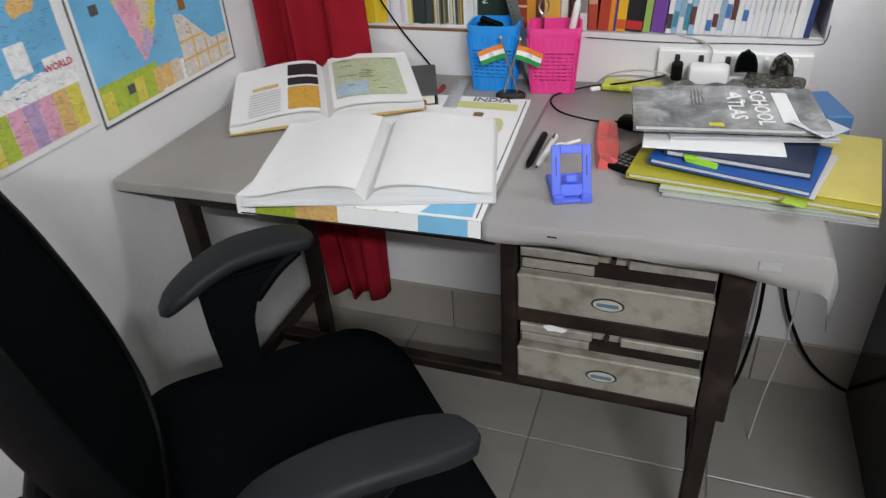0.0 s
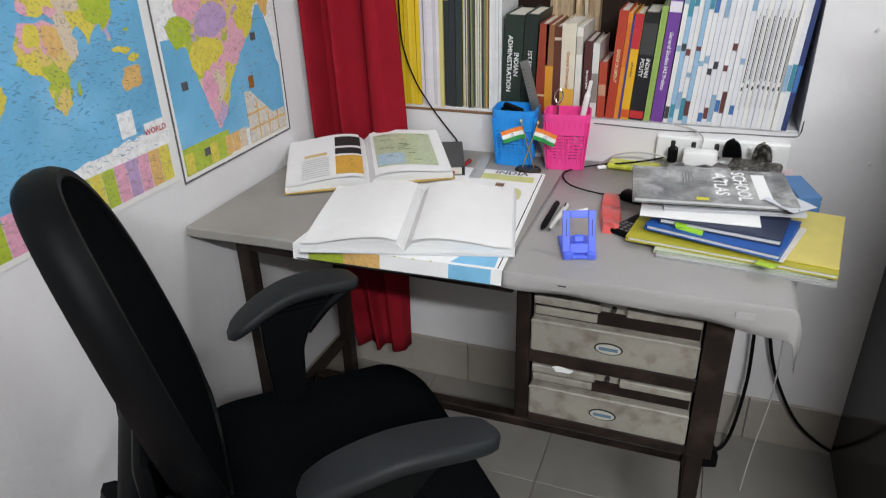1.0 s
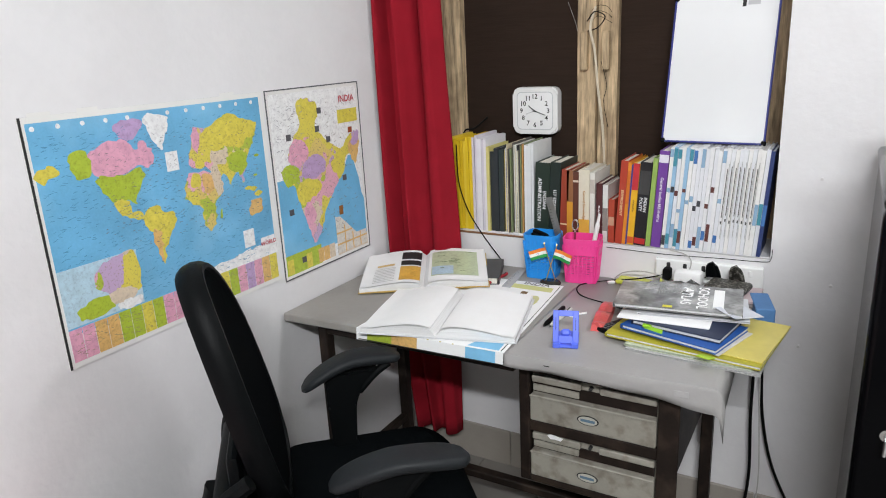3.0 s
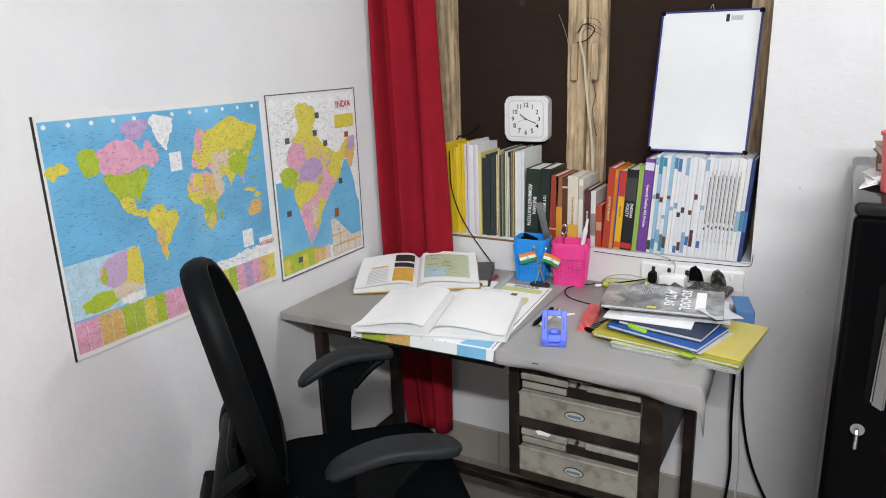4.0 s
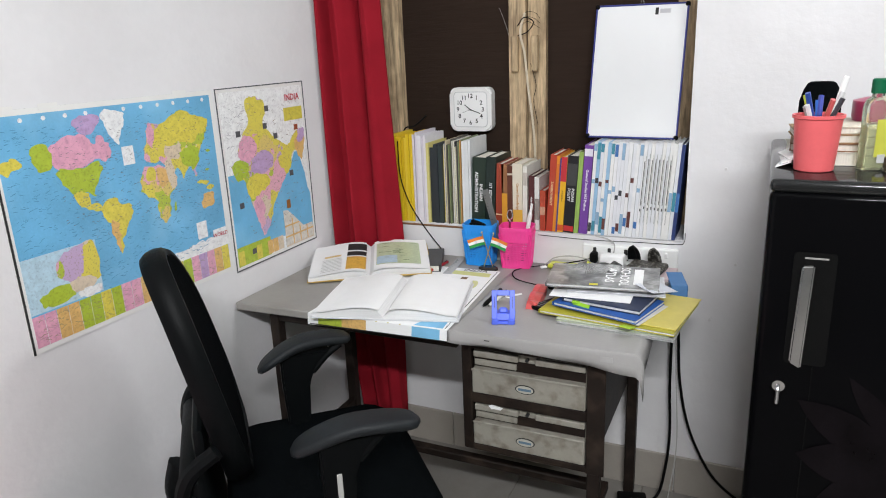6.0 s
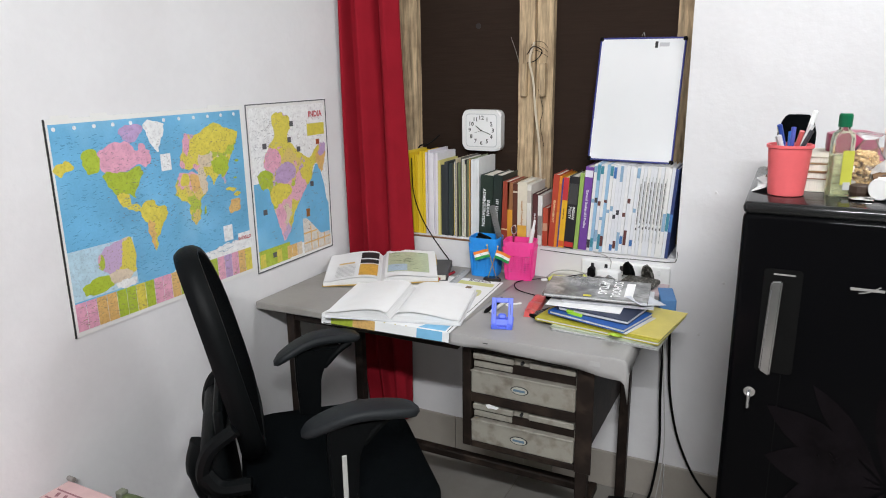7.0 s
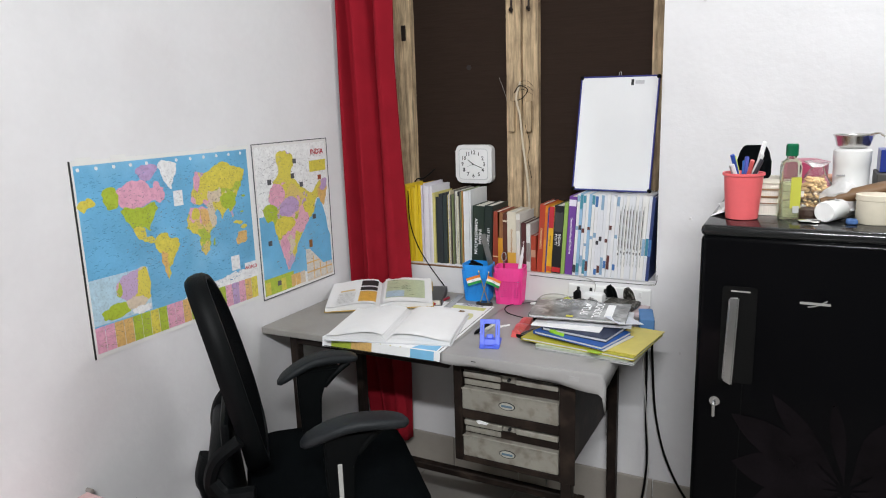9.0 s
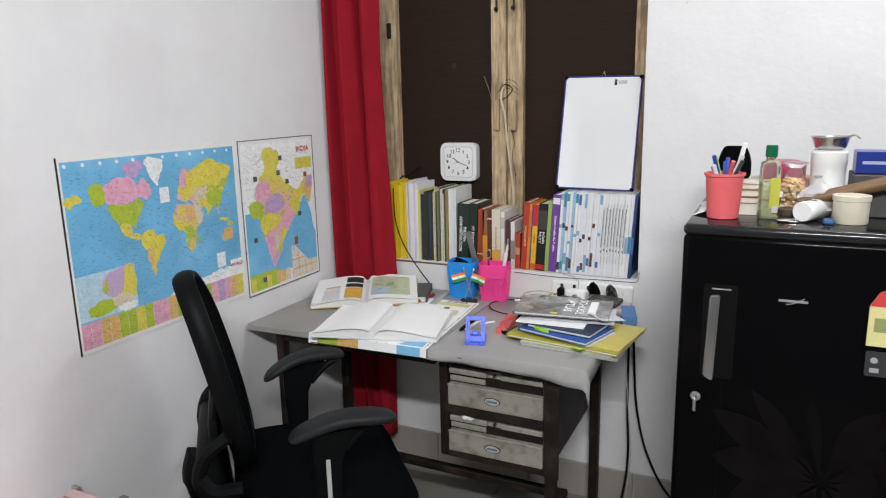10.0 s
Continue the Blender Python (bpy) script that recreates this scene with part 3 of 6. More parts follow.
for s in (-1, 1):
    ax = 0.222 * s
    bm = bmesh.new()
    rows = []
    for j in range(25):
        t = j / 24
        y = (-0.148 + 0.245 * t) if s < 0 else (-0.112 + 0.260 * t)
        e_ = max(0.0, 1 - abs(2 * t - 1) ** 5) ** 0.5
        w = 0.009 + 0.028 * e_
        z = 0.698 + 0.030 * math.sin(math.pi * (0.08 + 0.72 * t)) - 0.026 * max(0, 1 - t / 0.5) ** 1.5
        th = 0.005 + 0.008 * e_
        cx = ax + 0.008 * s * math.sin(math.pi * t) + 0.034 * s * (t - 0.5)
        rows.append([bm.verts.new((cx + px, y, z + pz)) for px, pz in rounded(2 * w, 2 * th, th * 0.9, 3)])
    for a, b in zip(rows, rows[1:]):
        for k in range(len(a)):
            bm.faces.new((a[k], a[(k + 1) % len(a)], b[(k + 1) % len(a)], b[k]))
    bm.faces.new(rows[0]), bm.faces.new(rows[-1])
    arm = part("armrest", bm, GREYPL, ch, "dark grey padded armrest", True)
    bm = bmesh.new()
    rows = []
    for t, y0, y1 in ((0, -0.085, 0.045), (0.12, -0.085, 0.005), (0.3, -0.085, -0.015), (0.6, -0.08, -0.02), (1, -0.075, -0.005)):
        z = 0.705 - 0.30 * t
        sh_ = 0.026 if s > 0 else -0.006
        rows.append([bm.verts.new((ax + px, y + sh_, z)) for px, y in ((-0.017, y0), (0.017, y0), (0.017, y1), (-0.017, y1))])
    for a, b in zip(rows, rows[1:]):
        for k in range(4):
            bm.faces.new((a[k], a[(k + 1) % 4], b[(k + 1) % 4], b[k]))
    bm.faces.new(rows[0]), bm.faces.new(rows[-1])
    bmesh.ops.bevel(bm, geom=bm.edges[:], offset=0.005, segments=2, affect="EDGES")
    post = part("arm_post", bm, BLACKPL, ch, "", True)
    part("arm_strut", tube(curve([(ax, 0.072 + sh_, 0.710), (ax, 0.035 + sh_, 0.685), (ax, -0.005 + sh_, 0.645)]), 0.011, seg=8), BLACKPL, post, smooth=True)
    part("slot_strip", box((ax + 0.0175 * s, -0.05 + sh_, 0.555), (0.003, 0.011, 0.15), 0.001), plain(0.45, 0.45, 0.43), post, "pale grey slot strip")
    part("arm_bracket", tube([(ax, -0.04 + sh_, 0.41), (0.1 * s, -0.04 + sh_, 0.388)], 0.022, flat=0.5), BLACKPL, ch)
part("gas_lift", lathe([(0.028, 0.09), (0.028, 0.24), (0.016, 0.24), (0.016, 0.39)], 16), BLACKPL, ch)
for k in range(5):
    a = radians(72 * k + 20)
    foot = part("base_leg", tube([(0.02 * math.cos(a), 0.02 * math.sin(a), 0.105), (0.28 * math.cos(a), 0.28 * math.sin(a), 0.07)], [0.026, 0.017]), BLACKPL, ch)
    part("castor", tube([(0.28 * math.cos(a) - 0.022 * math.sin(a), 0.28 * math.sin(a) + 0.022 * math.cos(a), 0.026), (0.28 * math.cos(a) + 0.022 * math.sin(a), 0.28 * math.sin(a) - 0.022 * math.cos(a), 0.026)], 0.026, seg=14), BLACKPL, foot)

# ---- maps on the left wall ----
SEA = mat("map_sea_print", (0.15, 0.42, 0.66), 0.3, vary=0.2, scale=7, fine=220, bump=0.03, stain=(0.30, 0.60, 0.82), stain_amount=0.6, stain_scale=5)
LAM = mat("laminated_paper", (0.78, 0.77, 0.75), 0.25, vary=0.04, bump=0.05)


def printed(r, g, b):
    key = ("p", r, g, b)
    if key not in _cache:
        _cache[key] = mat("map_print", (r, g, b), 0.3, vary=0.14, scale=60, fine=420, bump=0.02, stain=(r * 0.5, g * 0.45, b * 0.5), stain_amount=0.5, stain_scale=170)
    return _cache[key]


YEL, PNK, GRN, ORG, VIO, CRM, WHT = (printed(*c) for c in ((0.68, 0.58, 0.09), (0.72, 0.36, 0.48), (0.40, 0.50, 0.05), (0.70, 0.44, 0.16), (0.48, 0.33, 0.55), (0.66, 0.55, 0.42), (0.80, 0.80, 0.80)))



def patchwork(name, scale, shift):
    """Map print in which noise-bent cells take one of a few colours, with fine dark lettering over them."""
    m = bpy.data.materials.new(name)
    m.use_nodes = True
    nt = m.node_tree
    N, L = nt.nodes.new, nt.links.new
    b = nt.nodes["Principled BSDF"]
    b.inputs["Roughness"].default_value = 0.3
    tc, mp = N("ShaderNodeTexCoord"), N("ShaderNodeMapping")
    mp.inputs["Location"].default_value = shift
    mp.inputs["Scale"].default_value = (0, 1, 1)
    L(tc.outputs["Object"], mp.inputs[0])
    ns = N("ShaderNodeTexNoise")
    ns.inputs["Scale"].default_value, ns.inputs["Detail"].default_value = scale * 1.6, 4
    L(mp.outputs[0], ns.inputs["Vector"])
    mix = N("ShaderNodeMixRGB")
    mix.blend_type = "LINEAR_LIGHT"
    mix.inputs[0].default_value = 0.9 / scale
    L(mp.outputs[0], mix.inputs[1]), L(ns.outputs["Color"], mix.inputs[2])
    vo = N("ShaderNodeTexVoronoi")
    vo.inputs["Scale"].default_value = scale
    L(mix.outputs[0], vo.inputs["Vector"])
    sep = N("ShaderNodeSeparateColor")
    L(vo.outputs["Color"], sep.inputs[0])
    rp = N("ShaderNodeValToRGB")
    rp.color_ramp.interpolation = "CONSTANT"
    cs = [(0.0, (0.68, 0.58, 0.09)), (0.30, (0.72, 0.38, 0.48)), (0.48, (0.68, 0.52, 0.16)), (0.62, (0.42, 0.50, 0.06)), (0.76, (0.52, 0.37, 0.56)), (0.88, (0.66, 0.55, 0.42))]
    el = rp.color_ramp.elements
    el[0].position, el[0].color = cs[0][0], (*cs[0][1], 1)
    el[1].position, el[1].color = cs[1][0], (*cs[1][1], 1)
    for q, c in cs[2:]:
        e = el.new(q)
        e.color = (*c, 1)
    L(sep.outputs[0], rp.inputs[0])
    fn = N("ShaderNodeTexNoise")
    fn.inputs["Scale"].default_value, fn.inputs["Detail"].default_value = 230, 3
    L(tc.outputs["Object"], fn.inputs["Vector"])
    mr = N("ShaderNodeMapRange")
    mr.inputs[1].default_value, mr.inputs[2].default_value, mr.inputs[4].default_value = 0.56, 0.66, 0.6
    L(fn.outputs[0], mr.inputs[0])
    dk = N("ShaderNodeMixRGB")
    dk.inputs[2].default_value = (0.25, 0.19, 0.10, 1)
    L(mr.outputs[0], dk.inputs[0]), L(rp.outputs[0], dk.inputs[1])
    L(dk.outputs[0], b.inputs["Base Color"])
    return m


LANDS = patchwork("map_countries", 17.0, (0.3, 0.2, 0.4))
STATES = patchwork("map_states", 13.0, (0.1, 0.55, 0.1))


def smooth_outline(pts, jag=0.012, n=6):
    m = len(pts)
    out = []
    for i in range(m):
        a, b, c, d = (Vector(pts[(i + k) % m]).to_3d() for k in (-1, 0, 1, 2))
        for k in range(n):
            t = k / n
            p = 0.5 * (2 * b + (c - a) * t + (2 * a - 5 * b + 4 * c - d) * t * t + (3 * b - a - 3 * c + d) * t ** 3)
            j = noise.noise_vector(Vector((p.x * 40, p.y * 40, 3.3))) * jag
            out.append((p.x + j.x, p.y + j.y))
    return out


class Poster:
    def __init__(self, name, label, y0, y1, z0, z1):
        self.ob = thing(name, label, "map")
        self.b = (y0, y1, z0, z1)
        self.k = 0
        m = 0.012
        part("sheet", slab([(y0 - m, z0 - m), (y1 + m, z0 - m), (y1 + m, z1 + m), (y0 - m, z1 + m)], 0.001, 0.0028, axis="x"), LAM, self.ob, "clear laminated sheet")

    def at(self, u, v):
        y0, y1, z0, z1 = self.b
        return (y0 + (y1 - y0) * u, z1 - (z1 - z0) * v)

    def poly(self, pts, material, name="print", level=1):
        self.k += 1
        x = 0.0028 + 0.00022 * level + 0.000004 * self.k
        return part(name, slab([self.at(*p) for p in pts], 0.0026, x, axis="x"), material, self.ob)

    def rect(self, u0, v0, u1, v1, material, name="print", level=1):
        return self.poly([(u0, v0), (u1, v0), (u1, v1), (u0, v1)], material, name, level)

    def land(self, pts, material, level=2, jag=0.015, fit=(0, 0, 1, 1, 0, 0)):
        u0, v0, su, sv, u1, v1 = fit
        return self.poly(smooth_outline([(u1 + (u - u0) * su, v1 + (v - v0) * sv) for u, v in pts], jag), material, "land", level)

    def words(self, body, u, v, size, material):
        y, z = self.at(u, v)
        return lettering(body, size, material, self.ob, Matrix(((0, 0, 1, 0.0046), (1, 0, 0, y), (0, 1, 0, z), (0, 0, 0, 1))))

    def specks(self, n, u0, v0, u1, v1, material, seed, level=3, w=0.012, h=0.004):
        rng = random.Random(seed)
        bm = bmesh.new()
        x = 0.0028 + 0.00022 * level + 0.00012
        for _ in range(n):
            u, v = rng.uniform(u0, u1), rng.uniform(v0, v1)
            a, b = rng.uniform(0.4, 1) * w, rng.uniform(0.5, 1) * h
            s = rng.uniform(-0.6, 0.6) * a
            q = [bm.verts.new((x, *self.at(*p))) for p in ((u, v), (u + a, v + s), (u + a, v + s + b), (u, v + b))]
            bm.faces.new(q)
        return tagged(part("fine_print", bm, material, self.ob), kind="stuff")


wm = Poster("world_map", "laminated world map poster, blue seas, coloured countries", -1.228, -0.624, 0.858, 1.345)
wm.rect(0, 0, 1, 0.885, SEA, "sea", 0)
wm.land([(0.19, 0.16), (0.27, 0.11), (0.34, 0.12), (0.37, 0.17), (0.40, 0.13), (0.44, 0.2), (0.41, 0.25), (0.36, 0.235), (0.30, 0.255), (0.205, 0.25)], PNK)
wm.land([(0.30, 0.05), (0.38, 0.03), (0.41, 0.07), (0.36, 0.12), (0.31, 0.1)], VIO, 1)
wm.land([(0.12, 0.15), (0.18, 0.14), (0.19, 0.23), (0.13, 0.24)], GRN)
wm.land([(0.0, 0.19), (0.05, 0.17), (0.075, 0.2), (0.02, 0.24)], YEL)
wm.land([(0.205, 0.252), (0.3, 0.258), (0.38, 0.25), (0.385, 0.3), (0.345, 0.36), (0.34, 0.4), (0.31, 0.37), (0.25, 0.37), (0.215, 0.32)], GRN)
wm.land([(0.25, 0.37), (0.31, 0.375), (0.315, 0.43), (0.35, 0.44), (0.37, 0.49), (0.32, 0.465), (0.275, 0.44)], YEL, 1)
wm.land([(0.42, 0.04), (0.47, 0.02), (0.53, 0.045), (0.51, 0.11), (0.475, 0.19), (0.45, 0.14)], WHT)
wm.land([(0.37, 0.49), (0.42, 0.475), (0.46, 0.52), (0.51, 0.56), (0.49, 0.64), (0.455, 0.7), (0.43, 0.8), (0.415, 0.83), (0.40, 0.74), (0.395, 0.64), (0.36, 0.57)], YEL, fit=(0.36, 0.475, 0.93, 0.77, 0.357, 0.43))
wm.land([(0.385, 0.64), (0.415, 0.62), (0.43, 0.7), (0.42, 0.8), (0.41, 0.82), (0.40, 0.74)], ORG, 3, fit=(0.36, 0.475, 0.93, 0.77, 0.357, 0.43))
wm.land([(0.593, 0.265), (0.61, 0.21), (0.63, 0.115), (0.66, 0.10), (0.70, 0.13), (0.78, 0.075), (0.84, 0.07), (0.90, 0.10), (0.967, 0.13), (0.95, 0.19), (0.93, 0.24), (0.90, 0.28), (0.885, 0.34), (0.87, 0.38), (0.855, 0.42), (0.84, 0.375), (0.815, 0.37), (0.79, 0.425), (0.77, 0.375), (0.745, 0.36), (0.735, 0.40), (0.71, 0.38), (0.69, 0.32), (0.66, 0.31), (0.62, 0.30)], LANDS, 1.5)
wm.land([(0.655, 0.16), (0.68, 0.13), (0.78, 0.08), (0.84, 0.07), (0.90, 0.10), (0.967, 0.13), (0.94, 0.19), (0.90, 0.20), (0.87, 0.24), (0.80, 0.225), (0.74, 0.235), (0.70, 0.215), (0.66, 0.21)], YEL)
wm.land([(0.70, 0.225), (0.745, 0.24), (0.79, 0.235), (0.785, 0.29), (0.74, 0.31), (0.705, 0.28)], CRM)
wm.land([(0.79, 0.27), (0.84, 0.255), (0.89, 0.28), (0.885, 0.34), (0.85, 0.375), (0.81, 0.355), (0.785, 0.32)], GRN)
wm.land([(0.625, 0.13), (0.65, 0.105), (0.66, 0.17), (0.64, 0.23), (0.62, 0.20)], PNK, 2.4, 0.01)
wm.land([(0.552, 0.40), (0.575, 0.34), (0.60, 0.315), (0.67, 0.33), (0.734, 0.36), (0.745, 0.43), (0.70, 0.50), (0.69, 0.57), (0.653, 0.625), (0.63, 0.58), (0.62, 0.49), (0.57, 0.46)], LANDS, 2)
wm.land([(0.645, 0.345), (0.69, 0.35), (0.695, 0.42), (0.655, 0.43)], ORG, 3, 0.008)
wm.land([(0.60, 0.325), (0.635, 0.335), (0.63, 0.39), (0.585, 0.385)], YEL, 3, 0.008)
wm.land([(0.715, 0.54), (0.725, 0.53), (0.72, 0.575), (0.71, 0.575)], GRN, 3, 0.004)
wm.land([(0.872, 0.56), (0.90, 0.53), (0.94, 0.53), (0.955, 0.575), (0.935, 0.61), (0.905, 0.60), (0.875, 0.605)], ORG)
for u, v, s in ((0.88, 0.46, 0.02), (0.91, 0.47, 0.022), (0.935, 0.5, 0.025), (0.93, 0.4, 0.012), (0.95, 0.3, 0.014)):
    wm.land([(u - s, v), (u, v - s * 0.5), (u + s, v), (u, v + s * 0.6)], YEL if s > 0.015 else GRN, 2, 0.004)
wm.land([(0.45, 0.89), (0.55, 0.86), (0.66, 0.83), (0.8, 0.82), (0.92, 0.81), (1.0, 0.82), (1.0, 0.885), (0.5, 0.895)], WHT, 1, fit=(0, 0.81, 1, 1, 0, 0.785))
wm.rect(0.0, 0.60, 0.30, 0.85, printed(0.45, 0.62, 0.72), "inset", 3)
wm.land([(0.12, 0.76), (0.17, 0.68), (0.29, 0.665), (0.295, 0.86), (0.22, 0.87), (0.16, 0.83)], LANDS, 4, fit=(0, 0.655, 1, 0.86, 0, 0.60))
wm.land([(0.04, 0.9), (0.1, 0.84), (0.17, 0.85), (0.18, 0.91), (0.1, 0.935)], GRN, 4, fit=(0, 0.655, 1, 0.86, 0, 0.60))
wm.land([(0.17, 0.84), (0.23, 0.83), (0.28, 0.87), (0.24, 0.91), (0.18, 0.9)], CRM, 5, fit=(0, 0.655, 1, 0.86, 0, 0.60))
wm.land([(0.2, 0.91), (0.29, 0.9), (0.29, 0.94), (0.2, 0.94)], WHT, 5, fit=(0, 0.655, 1, 0.86, 0, 0.60))
wm.rect(0.49, 0.2, 0.545, 0.29, WHT, "note_box", 2)
wm.rect(0.82, 0.68, 0.88, 0.775, WHT, "note_box", 2)
wm.rect(0.915, 0.75, 0.998, 0.835, WHT, "title_box", 3)
wm.words("WORLD", 0.957, 0.785, 0.0155, printed(0.5, 0.03, 0.05))
cols = [PNK, PNK, ORG, ORG, GRN, GRN, YEL, GRN, PNK, PNK, ORG, GRN, YEL, GRN, YEL, GRN, PNK, VIO, PNK, ORG, YEL]
for k, c in enumerate(cols):
    wm.rect(k / len(cols), 0.858, (k + 0.94) / len(cols), 1.0, c, "index_column", 3)
wm.specks(300, 0.01, 0.87, 0.985, 0.99, printed(0.28, 0.24, 0.14), 3, 4, 0.02, 0.0022)
wm.specks(1100, 0.01, 0.05, 0.97, 0.85, printed(0.07, 0.24, 0.42), 4, 1, 0.020, 0.0026)
wm.specks(420, 0.2, 0.1, 0.95, 0.6, printed(0.16, 0.15, 0.16), 5, 4, 0.013, 0.0024)
for k in range(12):
    u = 0.02 + k * 0.085
    y, z = wm.at(u, 0.022)
    part("scale_dot", slab([(y + 0.005 * math.cos(a), z + 0.005 * math.sin(a)) for a in (j * math.pi / 4 for j in range(8))], 0.0028, 0.0034, axis="x"), WHT, wm.ob)
part("edge_strip", slab([(-1.240, 0.846), (-1.235, 0.846), (-1.2345, 1.357), (-1.2395, 1.357)], 0.0029, 0.004, axis="x"), INK, wm.ob, "black border strip")

im = Poster("india_map", "laminated map poster of India with coloured states", -0.590, -0.210, 0.843, 1.346)
im.rect(0, 0, 1, 1, WHT, "ground", 0)
im.poly([(0, 0.46), (0.08, 0.46), (0.3, 0.55), (0.6, 0.58), (0.76, 0.49), (0.83, 0.41), (0.88, 0.41), (0.93, 0.52), (0.95, 0.56), (0.97, 0.66), (1.0, 0.7), (1.0, 0.92), (0, 0.92)], SEA, "sea", 1)
im.land([(0.29, 0.05), (0.40, 0.04), (0.50, 0.08), (0.50, 0.15), (0.46, 0.20), (0.55, 0.27), (0.70, 0.345), (0.78, 0.35), (0.84, 0.30), (0.97, 0.27), (0.95, 0.36), (0.90, 0.42), (0.86, 0.40), (0.80, 0.42), (0.76, 0.50), (0.68, 0.55), (0.58, 0.63), (0.50, 0.70), (0.46, 0.77), (0.40, 0.83), (0.335, 0.86), (0.30, 0.80), (0.265, 0.72), (0.22, 0.62), (0.19, 0.53), (0.15, 0.50), (0.10, 0.50), (0.05, 0.43), (0.06, 0.40), (0.15, 0.39), (0.14, 0.33), (0.22, 0.24), (0.30, 0.17), (0.27, 0.10)], STATES, 2, 0.012)
im.land([(0.28, 0.06), (0.36, 0.04), (0.49, 0.08), (0.50, 0.15), (0.42, 0.17), (0.33, 0.14)], YEL)
im.land([(0.05, 0.43), (0.06, 0.40), (0.17, 0.39), (0.24, 0.42), (0.22, 0.48), (0.15, 0.50), (0.10, 0.50)], GRN)
im.land([(0.15, 0.32), (0.22, 0.25), (0.32, 0.27), (0.36, 0.34), (0.28, 0.40), (0.17, 0.385)], PNK)
im.land([(0.28, 0.41), (0.38, 0.36), (0.52, 0.38), (0.54, 0.45), (0.42, 0.49), (0.28, 0.47)], VIO)
im.land([(0.20, 0.53), (0.28, 0.49), (0.46, 0.51), (0.46, 0.57), (0.32, 0.61), (0.225, 0.62)], YEL)
im.land([(0.25, 0.65), (0.33, 0.62), (0.38, 0.70), (0.34, 0.76), (0.28, 0.75)], PNK)
im.land([(0.84, 0.36), (0.9, 0.3), (0.99, 0.29), (0.97, 0.4), (0.92, 0.47), (0.87, 0.42)], ORG)
im.land([(0.88, 0.33), (0.97, 0.27), (0.99, 0.32), (0.93, 0.36)], VIO, 3)
im.poly([(0.60, 0.84), (0.64, 0.82), (0.84, 0.93), (1.0, 0.92), (1.0, 1.0), (0.6, 1.0)], CRM, "inset", 3)
im.poly([(0.60, 0.76), (0.66, 0.765), (0.86, 0.90), (0.99, 0.90), (0.99, 0.99), (0.6, 0.99)], printed(0.66, 0.62, 0.56), "inset", 4)
for u in (0.7, 0.8, 0.9):
    im.rect(u, 0.80 + (u - 0.66) * 0.6 if u < 0.85 else 0.9, u + 0.012, 0.99, ORG, "grid_line", 6)
for v in (0.86, 0.93):
    im.rect(0.6, v, 0.99 if v > 0.9 else 0.8, v + 0.01, ORG, "grid_line", 6)
im.rect(0.0, 0.885, 0.4, 1.0, GRN, "index_column", 2)
for k, c in enumerate((YEL, GRN, GRN, YEL, GRN, ORG, ORG, CRM)):
    im.rect(0.01 + k * 0.07, 0.91, 0.075 + k * 0.07, 0.995, c, "index_column", 3)
im.rect(0.74, 0.03, 0.99, 0.13, WHT, "title_box", 3)
im.rect(0.74, 0.13, 0.99, 0.21, YEL, "title_band", 3)
im.words("INDIA", 0.862, 0.07, 0.028, printed(0.5, 0.03, 0.05))
for u, v, c in ((0.5, 0.1, INK), (0.14, 0.22, INK), (0.58, 0.27, INK), (0.46, 0.2, INK), (0.86, 0.24, printed(0.35, 0.08, 0.03)), (0.74, 0.52, INK), (0.66, 0.70, printed(0.3, 0.12, 0.03)), (0.09, 0.63, INK), (0.17, 0.92, INK)):
    im.rect(u, v, u + 0.048, v + 0.034 if v != 0.70 else v + 0.055, c if c != INK else printed(0.09, 0.09, 0.10), "photo_print", 4)
im.specks(200, 0.15, 0.06, 0.9, 0.85, printed(0.22, 0.16, 0.14), 8, 4, 0.03, 0.003)
im.specks(80, 0.02, 0.06, 0.3, 0.5, printed(0.4, 0.4, 0.42), 9, 4, 0.04, 0.003)
for q in (((-0.602, 0.831), (-0.598, 0.831), (-0.598, 1.358), (-0.602, 1.358)), ((-0.598, 0.831), (-0.198, 0.831), (-0.198, 0.8345), (-0.598, 0.8345)), ((-0.598, 1.355), (-0.198, 1.355), (-0.198, 1.358), (-0.598, 1.358)), ((-0.2015, 0.835), (-0.198, 0.835), (-0.198, 1.355), (-0.2015, 1.355))):
    part("edge_strip", slab(list(q), 0.0029, 0.004, axis="x"), plain(0.10, 0.10, 0.11), im.ob, "dark border strip")
for y in (-1.22, -1.12, -0.75):
    tagged(part("sticky_tape", slab([(y, 1.350), (y + 0.045, 1.350), (y + 0.045, 1.364), (y, 1.364)], 0.0029, 0.0036, axis="x"), LAM), "clear glossy tape over the map edge", "tape")

# ---- books on the sill ----
SILL = WZ0 + 0.0035


def down_spine(x, y, z):
    return Matrix(((0, 1, 0, x), (0, 0, -1, y), (-1, 0, 0, z), (0, 0, 0, 1)))


SHELF_A = (0.142, 0.222, 0.268, 0.312, 0.418, 0.458, 0.508, 0.540, 0.602, 0.630, 0.690, 0.714, 0.734, 0.787, 0.817, 0.830, 0.855, 1.118)
SHELF_B = (0.190, 0.282, 0.335, 0.392, 0.464, 0.498, 0.546, 0.580, 0.645, 0.679, 0.735, 0.757, 0.778, 0.813, 0.846, 0.863, 0.890, 1.156)


